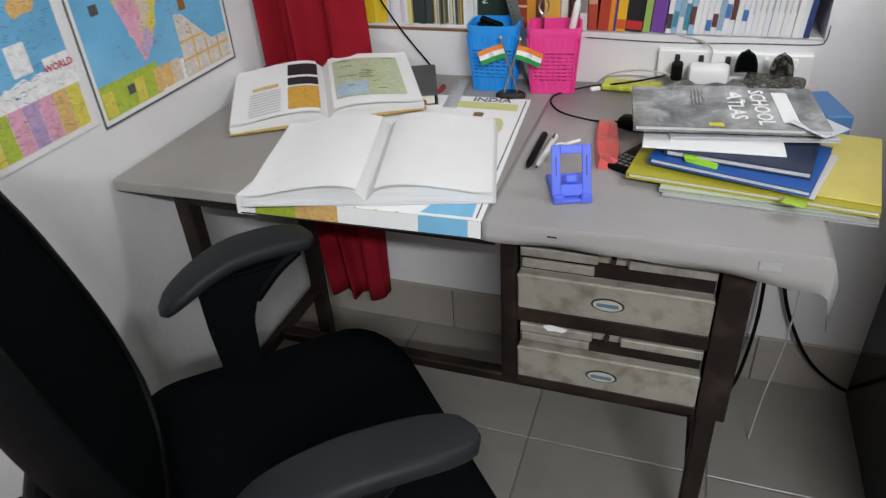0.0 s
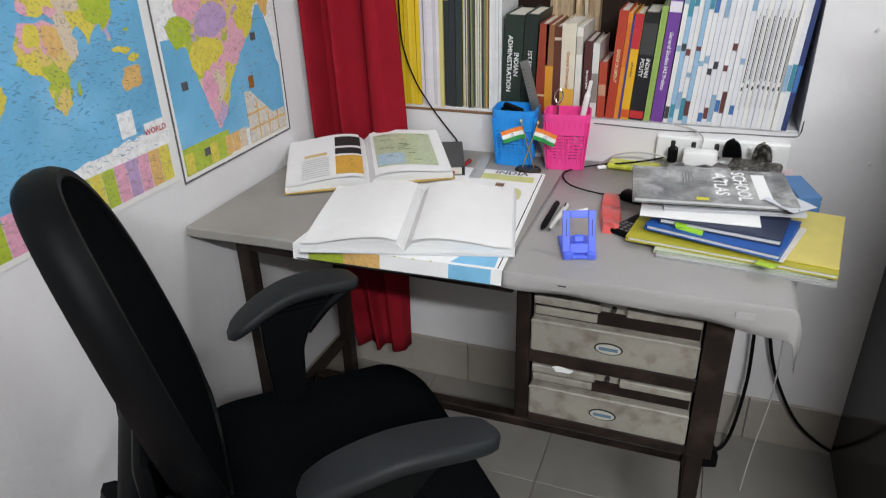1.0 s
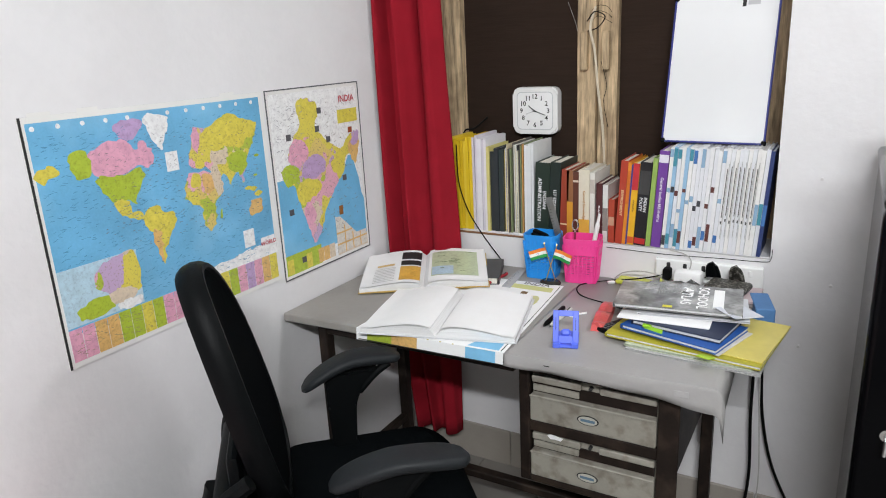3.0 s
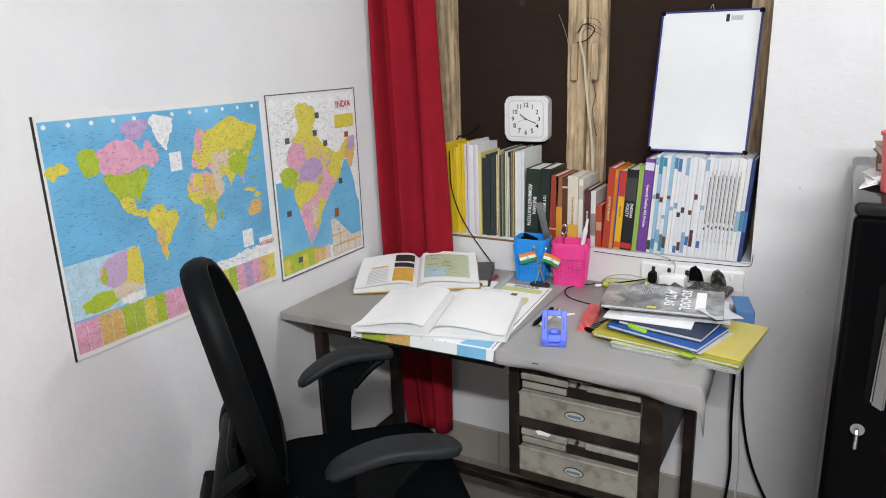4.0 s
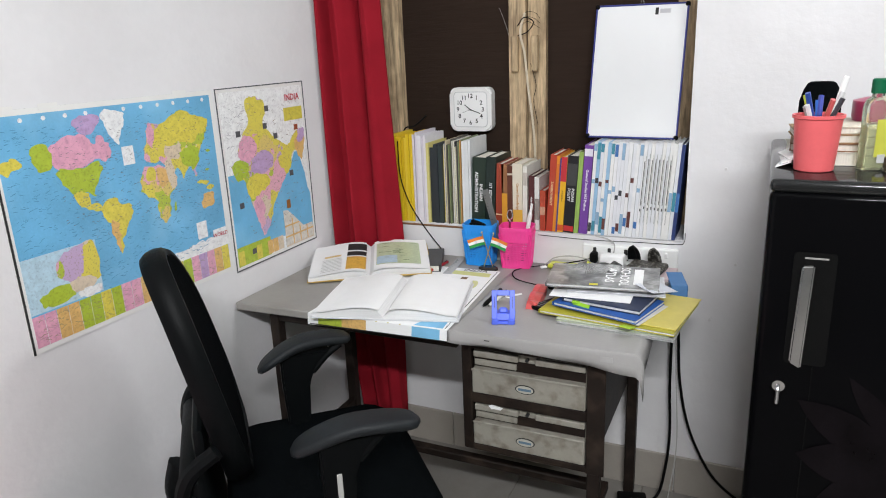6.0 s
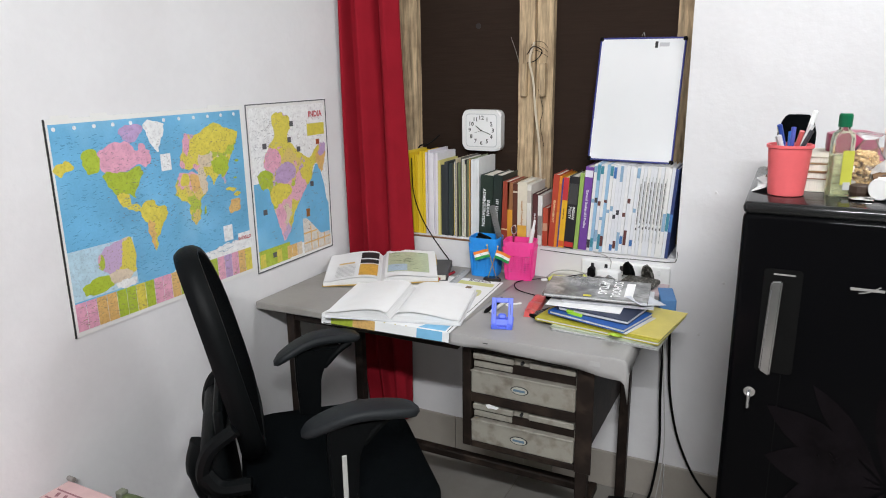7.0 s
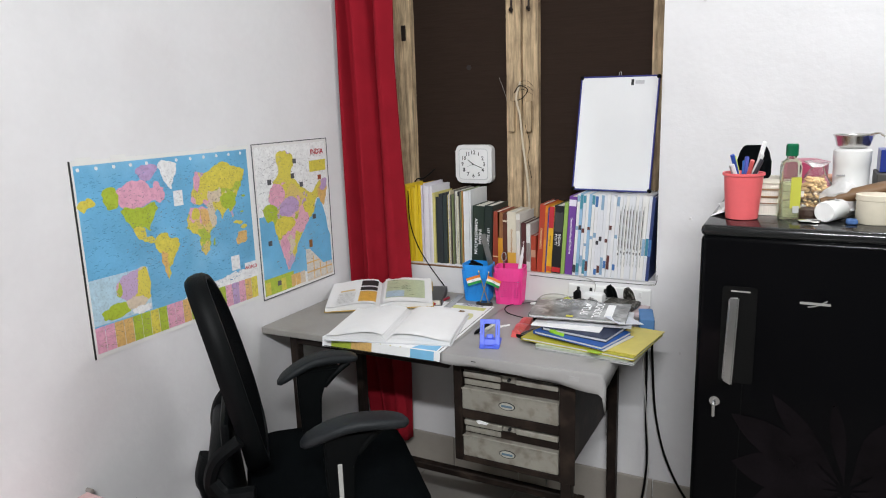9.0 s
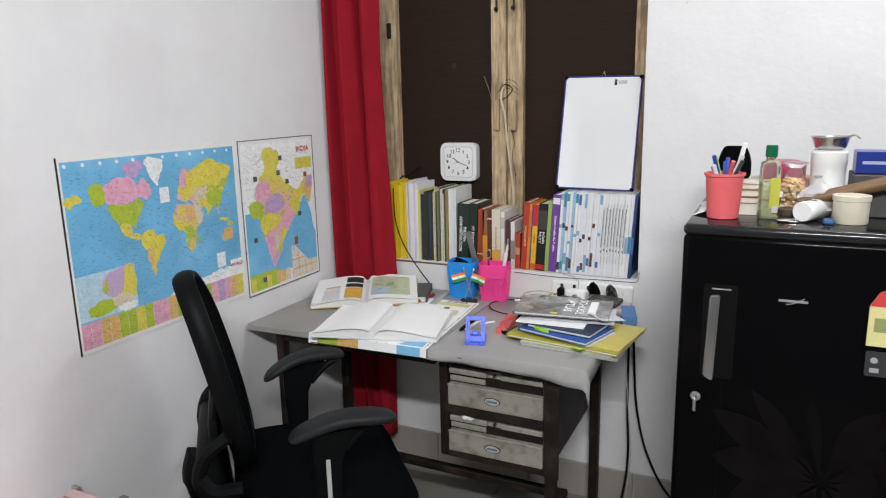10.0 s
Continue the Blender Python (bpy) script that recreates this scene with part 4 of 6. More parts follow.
def on_shelf(x):
    """Place along the sill of a mark on the even shelf plan."""
    k = max(0, min(len(SHELF_A) - 2, sum(a <= x for a in SHELF_A) - 1))
    return SHELF_B[k] + (x - SHELF_A[k]) * (SHELF_B[k + 1] - SHELF_B[k]) / (SHELF_A[k + 1] - SHELF_A[k])


def book(x0, x1, h, colour, depth=0.15, y=0.006, bands=(), title="", size=0.012, ink=None, lean=0.0, label="", thin=False, back=None):
    x0, x1 = on_shelf(x0), on_shelf(x1)
    w = x1 - x0
    h *= 1.05 if thin and x0 > 0.8 else 1.02 if thin else 1.1
    lean += 3.6 if x0 > 0.75 else 2.2 if x0 > 0.49 and x0 < 0.60 else 0.0
    ob = thing("book", label, "book", "books on the window sill", at=((x0 + x1) / 2, y, SILL), ry=lean)
    c = plain(*colour, rough=0.4)
    t = 0.0012 if thin else 0.0022
    hw = w / 2 - 0.0003
    bm = span(-hw, -hw + t, 0, depth, 0, h)
    span(hw - t, hw, 0, depth, 0, h, bm=bm)
    span(-hw + t, hw - t, 0, 0.002, 0, h, bm=bm)
    part("cover", bm, c, ob)
    part("page_block", span(-hw + t, hw - t, 0.002, depth - 0.004, 0.002, h - 0.004), PAGES if not thin else PAGEW, ob)
    for z0, z1, bc in bands:
        part("spine_band", span(-hw + 0.0004, hw - 0.0004, -0.0006, 0.001, h * z0, h * z1), plain(*bc, rough=0.4), ob)
    if title:
        lettering(title, size, ink or WHITE, ob, down_spine(0, -0.0012, h * 0.5))
    return ob


rng = random.Random(5)


def row(x0, x1, n, h, colours, label, jit=0.007, **kw):
    w = (x1 - x0) / n
    for k in range(n):
        book(x0 + k * w, x0 + (k + 1) * w, h + rng.uniform(-jit, jit), rng.choice(colours), y=0.006 + rng.uniform(0, jit * 1.4), lean=rng.uniform(-0.25, 0.25), label=label, thin=True, **kw)


row(0.142, 0.222, 9, 0.292, [(0.72, 0.50, 0.02), (0.66, 0.44, 0.02), (0.75, 0.55, 0.05)], "thin bright yellow magazine standing on the sill")
row(0.222, 0.268, 6, 0.297, [(0.66, 0.62, 0.68), (0.72, 0.70, 0.74), (0.6, 0.56, 0.62)], "thin pale lilac booklet standing on the sill")
row(0.268, 0.276, 1, 0.27, [(0.62, 0.55, 0.2)], "thin pale yellow booklet standing on the sill")
row(0.276, 0.312, 3, 0.262, [(0.030, 0.042, 0.042), (0.025, 0.03, 0.035)], "dark green-black hardbound notebook on the sill")
row(0.312, 0.418, 19, 0.270, [(0.66, 0.58, 0.40), (0.55, 0.30, 0.10), (0.05, 0.05, 0.05), (0.62, 0.50, 0.16), (0.40, 0.12, 0.08), (0.72, 0.70, 0.64), (0.70, 0.66, 0.5), (0.20, 0.24, 0.12), (0.10, 0.09, 0.08), (0.06, 0.06, 0.2)], "thin mixed-colour magazine standing on the sill", jit=0.013)
row(0.418, 0.456, 4, 0.278, [(0.76, 0.76, 0.77), (0.68, 0.69, 0.7), (0.74, 0.74, 0.76)], "loose white paper folder standing on the sill")
DG = (0.018, 0.032, 0.022)
book(0.458, 0.508, 0.212, DG, title="INDIAN\nADMINISTRATION", size=0.0165, bands=((0.04, 0.1, (0.35, 0.4, 0.05)),), label="thick dark green book with white spine title")
book(0.509, 0.540, 0.214, (0.014, 0.024, 0.02), title="1ST ESSAYS", size=0.014, label="dark green book with white spine title")
book(0.543, 0.566, 0.195, (0.30, 0.05, 0.025), bands=((0.2, 0.22, (0.7, 0.5, 0.3)),), label="brick-red paperback book on the sill")
book(0.566, 0.585, 0.193, (0.28, 0.12, 0.05), bands=((0.05, 0.55, (0.66, 0.30, 0.03)),), label="brown and orange paperback book")
book(0.585, 0.602, 0.19, (0.11, 0.035, 0.02), bands=((0.08, 0.1, (0.6, 0.5, 0.4)), (0.85, 0.88, (0.6, 0.5, 0.4))), label="dark brown paperback book")
book(0.602, 0.630, 0.196, (0.68, 0.62, 0.50), title="General Knowledge", size=0.011, ink=plain(0.45, 0.2, 0.03), bands=((0.0, 0.3, (0.70, 0.40, 0.06)),), label="cream general knowledge book with orange foot")
book(0.631, 0.647, 0.19, (0.70, 0.68, 0.62), bands=((0.7, 0.9, (0.5, 0.45, 0.4)),), label="cream paperback book on the sill")
book(0.652, 0.672, 0.162, (0.085, 0.025, 0.025), title="Modern India", size=0.008, label="small dark maroon book")
book(0.673, 0.690, 0.158, (0.66, 0.65, 0.62), bands=((0.2, 0.6, (0.25, 0.22, 0.2)),), label="small white paperback book")
book(0.692, 0.712, 0.12, (0.40, 0.06, 0.03), bands=((0.4, 0.6, (0.55, 0.3, 0.2)),), label="small red-brown book on the sill")
book(0.714, 0.734, 0.226, (0.42, 0.05, 0.025), title="ENVIRONMENT", size=0.011, ink=plain(0.75, 0.55, 0.3), label="red book titled environment")
book(0.734, 0.750, 0.222, (0.68, 0.24, 0.02), bands=((0.5, 0.9, (0.60, 0.16, 0.02)),), label="orange paperback book on the sill")
book(0.750, 0.757, 0.216, (0.06, 0.05, 0.3), label="thin dark blue book")
book(0.757, 0.786, 0.22, (0.74, 0.42, 0.02), bands=((0.68, 1.0, (0.50, 0.03, 0.04)), (0.02, 0.1, (0.6, 0.1, 0.02))), title="   civil services", size=0.007, ink=INK, label="yellow book with red spine head")
book(0.787, 0.817, 0.224, (0.012, 0.012, 0.014), title="INDIAN\nPOLITY", size=0.0125, bands=((0.02, 0.09, (0.5, 0.03, 0.03)), (0.62, 0.9, (0.05, 0.05, 0.05))), label="black polity book with white title")
book(0.818, 0.829, 0.235, (0.28, 0.42, 0.10), label="thin light green book")
book(0.830, 0.855, 0.255, (0.16, 0.055, 0.30), title="General Studies IAS Prelims", size=0.0115, bands=((0.88, 0.96, (0.75, 0.72, 0.8)),), label="purple general studies book")
n = 25
STR = [(0.06, 0.17, 0.42), (0.06, 0.26, 0.34), (0.13, 0.045, 0.04), (0.26, 0.40, 0.55), (0.05, 0.05, 0.06)]
for k in range(n):
    w = (1.118 - 0.857) / n
    x = 0.857 + k * w
    dark = k > n - 4
    bands = []
    if k < 14:
        if rng.random() < 0.45:
            bands.append((0.84 + rng.uniform(-0.08, 0.08), 0.985, rng.choice(STR[:2] + STR[3:4])))
        if rng.random() < 0.75:
            z = rng.uniform(0.36, 0.6)
            bands.append((z, z + rng.uniform(0.03, 0.06), rng.choice(STR[2:])))
        if rng.random() < 0.7:
            z = rng.uniform(0.0, 0.12)
            bands.append((z, z + rng.uniform(0.05, 0.22), rng.choice(STR)))
    elif dark:
        bands.append((0.3, 0.5, rng.choice(STR)))
    base = rng.choice([(0.76, 0.76, 0.77), (0.72, 0.73, 0.76), (0.78, 0.77, 0.75)]) if k < n - 1 else (0.03, 0.05, 0.16)
    if k in (1, 4):
        base = (0.30, 0.48, 0.66)
    bk_ = book(x, x + w, 0.275 + rng.uniform(-0.004, 0.004), base, bands=bands, y=0.002 + rng.uniform(0, 0.006),  label="thin white textbook with coloured spine bands", thin=True)
    if 14 <= k <= n - 4:
        z0 = 0.105 + rng.uniform(-0.004, 0.004)
        part("title_bar", span(-0.0008, 0.0012, -0.0010, 0.0004, z0, z0 + 0.135), plain(0.10, 0.10, 0.09), bk_)
        part("title_bar", span(-0.0014, 0.0018, -0.0010, 0.0004, z0 - 0.018, z0 - 0.010), plain(0.08, 0.08, 0.08), bk_)
        part("title_bar", span(0.0024, 0.0036, -0.0010, 0.0004, z0 - 0.06, z0 + 0.15), plain(0.36, 0.36, 0.34), bk_)

# ---- wall clock on the shutter ----
ck = thing("square_clock", "square white plastic clock hung on the dark shutter", "clock", at=(0.434, YS - 0.002, 1.230))
ck.scale = (1.045, 1.045, 1.045)
bm = slab(rounded(0.150, 0.144, 0.022, 6), -0.034, 0, axis="y")
bmesh.ops.bevel(bm, geom=[e for e in bm.edges if abs(e.verts[0].co.y - e.verts[1].co.y) < 1e-5 and e.verts[0].co.y < -0.03], offset=0.006, segments=3, affect="EDGES")
part("case", bm, WHITEPL, ck, "", True)
part("dial", slab(rounded(0.116, 0.112, 0.012, 4), -0.0352, -0.034, axis="y"), WHITE, ck)
bm = slab(rounded(0.121, 0.117, 0.014, 4), -0.0347, -0.0338, axis="y")
part("dial_rim", bm, plain(0.55, 0.56, 0.57), ck)
for hh in range(1, 13):
    a = radians(90 - 30 * hh)
    lettering(str(hh), 0.0205, INK, ck, Matrix(((1, 0, 0, 0.045 * math.cos(a)), (0, 0, -1, -0.0356), (0, 1, 0, 0.044 * math.sin(a)), (0, 0, 0, 1))), "numeral")
for ang, ln, wd in ((142, 0.026, 0.003), (-20, 0.038, 0.0022), (200, 0.03, 0.0008)):
    a = radians(ang)
    bm = box((0.5 * ln * math.cos(a), -0.0364, 0.5 * ln * math.sin(a)), (ln, 0.0008, wd), ry=-ang)
    part("clock_hand", bm, INK, ck)
part("hub", tube([(0, -0.0352, 0), (0, -0.038, 0)], 0.003, seg=10), INK, ck)

# ---- whiteboard leaning on the books ----
wb = thing("whiteboard", "small glossy whiteboard with blue frame leaning on books", "whiteboard", at=(1.001, 0.090, 1.1495), rx=-13.0, ry=0.8)
wb.scale = (1.025, 1.0, 1.025)
part("panel", span(-0.129, 0.129, -0.004, 0.004, 0.003, 0.392), BOARDW, wb, "glossy white writing surface")
for nm, a in (("frame", (-0.134, -0.129, -0.007, 0.006, 0.0, 0.395)), ("frame", (0.129, 0.134, -0.007, 0.006, 0.0, 0.395)), ("frame", (-0.129, 0.129, -0.007, 0.006, 0.0, 0.005)), ("frame", (-0.129, 0.129, -0.007, 0.006, 0.390, 0.395))):
    part(nm, span(*a, 0.0015), NAVY, wb, "navy blue edge frame")
for sx in (-1, 1):
    for zz in (0.005, 0.39):
        part("corner_cap", box((sx * 0.130, -0.001, zz), (0.013, 0.016, 0.013), 0.003), RUBBER, wb)
part("maker_mark", box((0.045, -0.0046, 0.372), (0.009, 0.0008, 0.02)), INK, wb)
part("maker_mark", box((0.069, -0.0046, 0.372), (0.03, 0.0008, 0.012)), plain(0.5, 0.5, 0.52), wb)
part("hanger_loop", tube(curve([(-0.006, 0, 0.394), (0, 0, 0.412), (0.006, 0, 0.394)]), 0.001, seg=5), STEEL, wb)

# ---- on the desk ----
DT = DZ + 0.0005
pm = thing("paper_map", "paper map of India lying over the desk edge", "map")
part("sheet", slab([(0.266, -0.6325), (0.684, -0.6195), (0.649, -0.13), (0.30, -0.14), (0.27, -0.19)], DT, DT + 0.0012), WHITE, pm)
part("printed_sea", slab([(0.585, -0.616), (0.668, -0.613), (0.655, -0.50), (0.61, -0.545)], DT + 0.0013, DT + 0.0016), plain(0.20, 0.48, 0.72), pm)
part("printed_band", slab([(0.505, -0.196), (0.635, -0.196), (0.63, -0.162), (0.505, -0.162)], DT + 0.0013, DT + 0.0016), plain(0.62, 0.62, 0.25), pm)
part("printed_photo", slab([(0.555, -0.235), (0.575, -0.235), (0.573, -0.215), (0.553, -0.215)], DT + 0.0013, DT + 0.0016), plain(0.2, 0.12, 0.06), pm)
part("printed_land", slab(smooth_outline([(0.58, -0.25), (0.615, -0.24), (0.625, -0.3), (0.60, -0.34), (0.59, -0.29)], 0.004), DT + 0.0013, DT + 0.0016), plain(0.62, 0.60, 0.30), pm)
part("border_line", slab([(0.6735, -0.614), (0.6755, -0.614), (0.6425, -0.14), (0.6405, -0.14)], DT + 0.0013, DT + 0.0016), INK, pm)
lettering("INDIA", 0.03, plain(0.12, 0.1, 0.1), pm, pose(0.572, -0.148, DT + 0.0018, rz=2))
flap = [(0.266, 0.30, WHITE), (0.30, 0.375, GRN), (0.375, 0.45, ORG), (0.45, 0.585, WHITE), (0.585, 0.664, plain(0.20, 0.48, 0.72)), (0.664, 0.684, WHITE)]
for a, b, m in flap:
    ya, yb = -0.6345 + 0.031 * (a - 0.266), -0.6345 + 0.031 * (b - 0.266)
    bm = bmesh.new()
    lo, hi = DZ - 0.030 + 0.01 * (b - 0.26), DT + 0.001
    vs = [bm.verts.new(p) for p in ((a, ya, hi), (b, yb, hi), (b, yb - 0.004, lo), (a, ya - 0.004, lo))]
    bm.faces.new(vs)
    fl = part("hanging_flap", bm, m, pm)
    sm = fl.modifiers.new("thickness", "SOLIDIFY")
    sm.thickness = 0.001
for xx in (0.48, 0.515, 0.55):
    part("printed_line", box((xx, -0.6335 + 0.031 * (xx - 0.266), DZ - 0.012), (0.004, 0.003, 0.03)), plain(0.6, 0.52, 0.25), pm)
part("bottom_line", box((0.475, -0.634, DZ - 0.026), (0.40, 0.0015, 0.002), rz=1.8), INK, pm)


def open_book(name, label, at, rz, half, deep, rise, mats, ry=0.0, edge=0.010, rx=0.0):
    """A book lying open: two page blocks that swell beside the spine."""
    ob = thing(name, label, "book", at=at, rz=rz, ry=ry, rx=rx)
    for s, m in ((-1, mats[0]), (1, mats[1])):
        bm = bmesh.new()
        n = 14
        for_rows = []
        for i in range(n + 1):
            t = i / n
            h = 0.004 + rise * (math.sin(min(1, t * 1.15) ** 0.55 * math.pi) ** 0.9 if t * 1.15 < 1 else 0) + edge * t ** 0.6
            skew = 0.006 * math.sin(3 * t)
            for_rows.append([bm.verts.new((s * half * t, y + (skew if y < deep / 2 else -skew * 0.5), z)) for y, z in ((0, 0.0), (0, h), (deep * 0.5, h + 0.002), (deep, h), (deep, 0.0))])
        for a, b in zip(for_rows, for_rows[1:]):
            for k in range(4):
                bm.faces.new((a[k], a[k + 1], b[k + 1], b[k]))
            bm.faces.new((a[4], a[0], b[0], b[4]))
        bm.faces.new(for_rows[0]), bm.faces.new(for_rows[-1])
        blk = part("page_block", bm, m, ob, "", True)
        # a loose top leaf
        bm = bmesh.new()
        lf = []
        for i in range(1, n + 1):
            t = i / n
            h = 0.0075 + rise * 1.08 * (math.sin(min(1, t * 1.15) ** 0.55 * math.pi) ** 0.9 if t * 1.15 < 1 else 0) + edge * t ** 0.6
            lf.append([bm.verts.new((s * half * t * 0.985, y, h)) for y in (0.004, deep * 0.5, deep - 0.003)])
        for a, b in zip(lf, lf[1:]):
            for k in range(2):
                bm.faces.new((a[k], a[k + 1], b[k + 1], b[k]))
        part("leaf", bm, WHITE, ob, "", True)
    part("cover", box((0, deep / 2, -0.0008), (2 * half + 0.008, deep + 0.006, 0.0016)), mats[2], ob)
    return ob


nb = open_book("notebook", "blank white register notebook lying open on the map", (0.494, -0.614, DT + 0.004), 14.5, 0.200, 0.298, 0.018, (PAGEW, PAGEW, plain(0.6, 0.6, 0.62)), edge=0.007)
tb = open_book("textbook", "geography textbook lying open with a printed map page", (0.287, -0.330, DT + 0.0080), 29, 0.192, 0.268, 0.014, (PAGEW, PAGEW, plain(0.45, 0.30, 0.08)), ry=-1.0, edge=0.009, rx=4.5)


def on_page(name, x0, x1, y0, y1, material, rise=0.014, edge=0.009, half=0.192):
    bm = bmesh.new()
    r = []
    for i in range(7):
        x = x0 + (x1 - x0) * i / 6
        t = abs(x) / half
        h = 0.0088 + rise * 1.08 * (math.sin(min(1, t * 1.15) ** 0.55 * math.pi) ** 0.9 if t * 1.15 < 1 else 0) + edge * t ** 0.6
        r.append([bm.verts.new((x, y, h)) for y in (y0, y1)])
    for a, b in zip(r, r[1:]):
        bm.faces.new((a[0], a[1], b[1], b[0]))
    p = part(name, bm, material, tb)
    return p


on_page("printed_map", 0.022, 0.165, 0.04, 0.235, printed(0.50, 0.58, 0.38))
on_page("printed_sea", 0.024, 0.09, 0.045, 0.11, printed(0.42, 0.58, 0.68)).location.z += 0.0004
on_page("photo_print", -0.075, -0.012, 0.185, 0.245, INK)
on_page("photo_print", -0.075, -0.012, 0.135, 0.172, INK)
on_page("colour_panel", -0.075, -0.012, 0.02, 0.125, printed(0.72, 0.42, 0.08))
on_page("colour_panel", -0.15, -0.095, 0.14, 0.155, printed(0.74, 0.52, 0.2))
for k in range(9):
    on_page("text_line", -0.155, -0.09, 0.02 + 0.0125 * k, 0.024 + 0.0125 * k, printed(0.55, 0.55, 0.54))
rng2 = random.Random(11)
for k in range(14):
    xx, yy = rng2.uniform(0.03, 0.13), rng2.uniform(0.05, 0.225)
    on_page("map_mark", xx, xx + rng2.uniform(0.012, 0.03), yy, yy + 0.003, plain(0.12, 0.2, 0.1)).location.z += 0.0007

db = thing("hardcover_book", "closed dark grey hardcover book under the textbook", "book", at=(0.362, -0.128, DT), rz=21)
part("cover", box((0, 0, 0.0015), (0.15, 0.19, 0.003), 0.001), plain(0.06, 0.06, 0.062), db)
part("cover", box((0, 0, 0.0225), (0.15, 0.19, 0.003), 0.001), plain(0.07, 0.07, 0.072), db)
part("page_block", box((-0.002, 0, 0.012), (0.143, 0.182, 0.018)), PAGES, db)
part("spine", box((0.075, 0, 0.012), (0.003, 0.19, 0.024), 0.001), plain(0.07, 0.06, 0.06), db)


def pen(label, a, b, r, material, tip=INK):
    ob = thing("pen", label, "pen", at=a)
    d = Vector(b) - Vector(a)
    part("barrel", tube([(0, 0, 0), d * 0.03, d * 0.86, d * 0.97], [r * 0.7, r, r, r * 0.45], seg=10), material, ob, smooth=True)
    part("tip", tube([d * 0.97, d], [r * 0.4, r * 0.12], seg=8), tip, ob)
    part("clip", box(d * 0.12 + Vector((0, 0, r)), (0.003, 0.02, 0.001)), tip, ob)
    return ob


pen("black ballpoint pen lying on the desk", (0.714, -0.303, DT + 0.0068), (0.713, -0.446, DT + 0.0068), 0.0062, BLACKPL)
pen("pale grey pen lying on the desk", (0.735, -0.305, DT + 0.0062), (0.727, -0.440, DT + 0.0062), 0.0056, plain(0.62, 0.62, 0.58))
pen("dark red pen lying beside the textbook", (0.452, -0.10, DT + 0.007), (0.436, -0.215, DT + 0.007), 0.005, plain(0.35, 0.02, 0.03))
er = thing("key_ring", "small white plastic key ring on the desk", "key ring", at=(0.751, -0.338, DT))
part("ring", tube([(0.010 * math.cos(k * 0.4), 0.010 * math.sin(k * 0.4), 0.0022) for k in range(17)], 0.002, seg=6), WHITEPL, er)
part("tag", tube([(0.008, 0.008, 0.003), (0.028, 0.028, 0.003)], 0.003, seg=6), WHITEPL, er)
ru = thing("ruler", "clear grey plastic ruler lying on the map", "ruler", at=(0.486, -0.124, DT + 0.0014), rz=7)
part("blade", box((0, 0, 0.001), (0.028, 0.16, 0.002), 0.0004), plain(0.42, 0.43, 0.44, rough=0.25), ru)
for k in range(14):
    part("mark", box((-0.009 if k % 2 else -0.007, -0.07 + 0.0105 * k, 0.0021), (0.006 if k % 2 else 0.01, 0.001, 0.0004)), INK, ru)


def basket(name, label, at, material, wt, dt, wb_, db_, h, rz):
    ob = thing(name, label, "basket", "pen baskets on the desk", at=at, rz=rz)
    part("bottom", box((0, 0, 0.002), (wb_, db_, 0.004), 0.002), material, ob)
    bm = bmesh.new()
    outer, inner = rounded(wt, dt, 0.02, 4), rounded(wt - 0.008, dt - 0.008, 0.017, 4)
    n = len(outer)
    zs = (h - 0.012, h)
    v = [[bm.verts.new((x, y, z)) for x, y in ring] for ring in (outer, inner) for z in zs]
    for k in range(n):
        j = (k + 1) % n
        for a, b in ((0, 1), (1, 3), (3, 2), (2, 0)):
            bm.faces.new((v[a][k], v[a][j], v[b][j], v[b][k]))
    part("rim", bm, material, ob, "", True)

    def loop(z, half_h):
        f = z / h
        a, b = wb_ + (wt - wb_) * f, db_ + (dt - db_) * f
        bm = bmesh.new()
        o, i = rounded(a, b, 0.016, 3), rounded(a - 0.004, b - 0.004, 0.014, 3)
        w = [[bm.verts.new((x, y, zz)) for x, y in r] for r in (o, i) for zz in (z - half_h, z + half_h)]
        m = len(o)
        for k in range(m):
            j = (k + 1) % m
            for p, q in ((0, 1), (1, 3), (3, 2), (2, 0)):
                bm.faces.new((w[p][k], w[p][j], w[q][j], w[q][k]))
        return bm
    part("band", loop(h - 0.030, 0.019), material, ob, "", True)
    part("band", loop(0.012, 0.012), material, ob, "", True)
    for k in range(1, 9):
        part("band", loop(0.018 + (h - 0.065) * k / 9, 0.0028), material, ob)
    for sx, sy, along in ((0, -1, 1), (0, 1, 1), (-1, 0, 0), (1, 0, 0)):
        for k in range(8):
            u = -0.86 + 1.72 * k / 7
            def P(f):
                a, b = (wb_ + (wt - wb_) * f) / 2, (db_ + (dt - db_) * f) / 2
                return Vector((u * a, sy * (b - 0.0015), f * h)) if along else Vector((sx * (a - 0.0015), u * b, f * h))
            part("bar", tube([P(0.02), P(0.86)], 0.0023, seg=5), material, ob)
    return ob


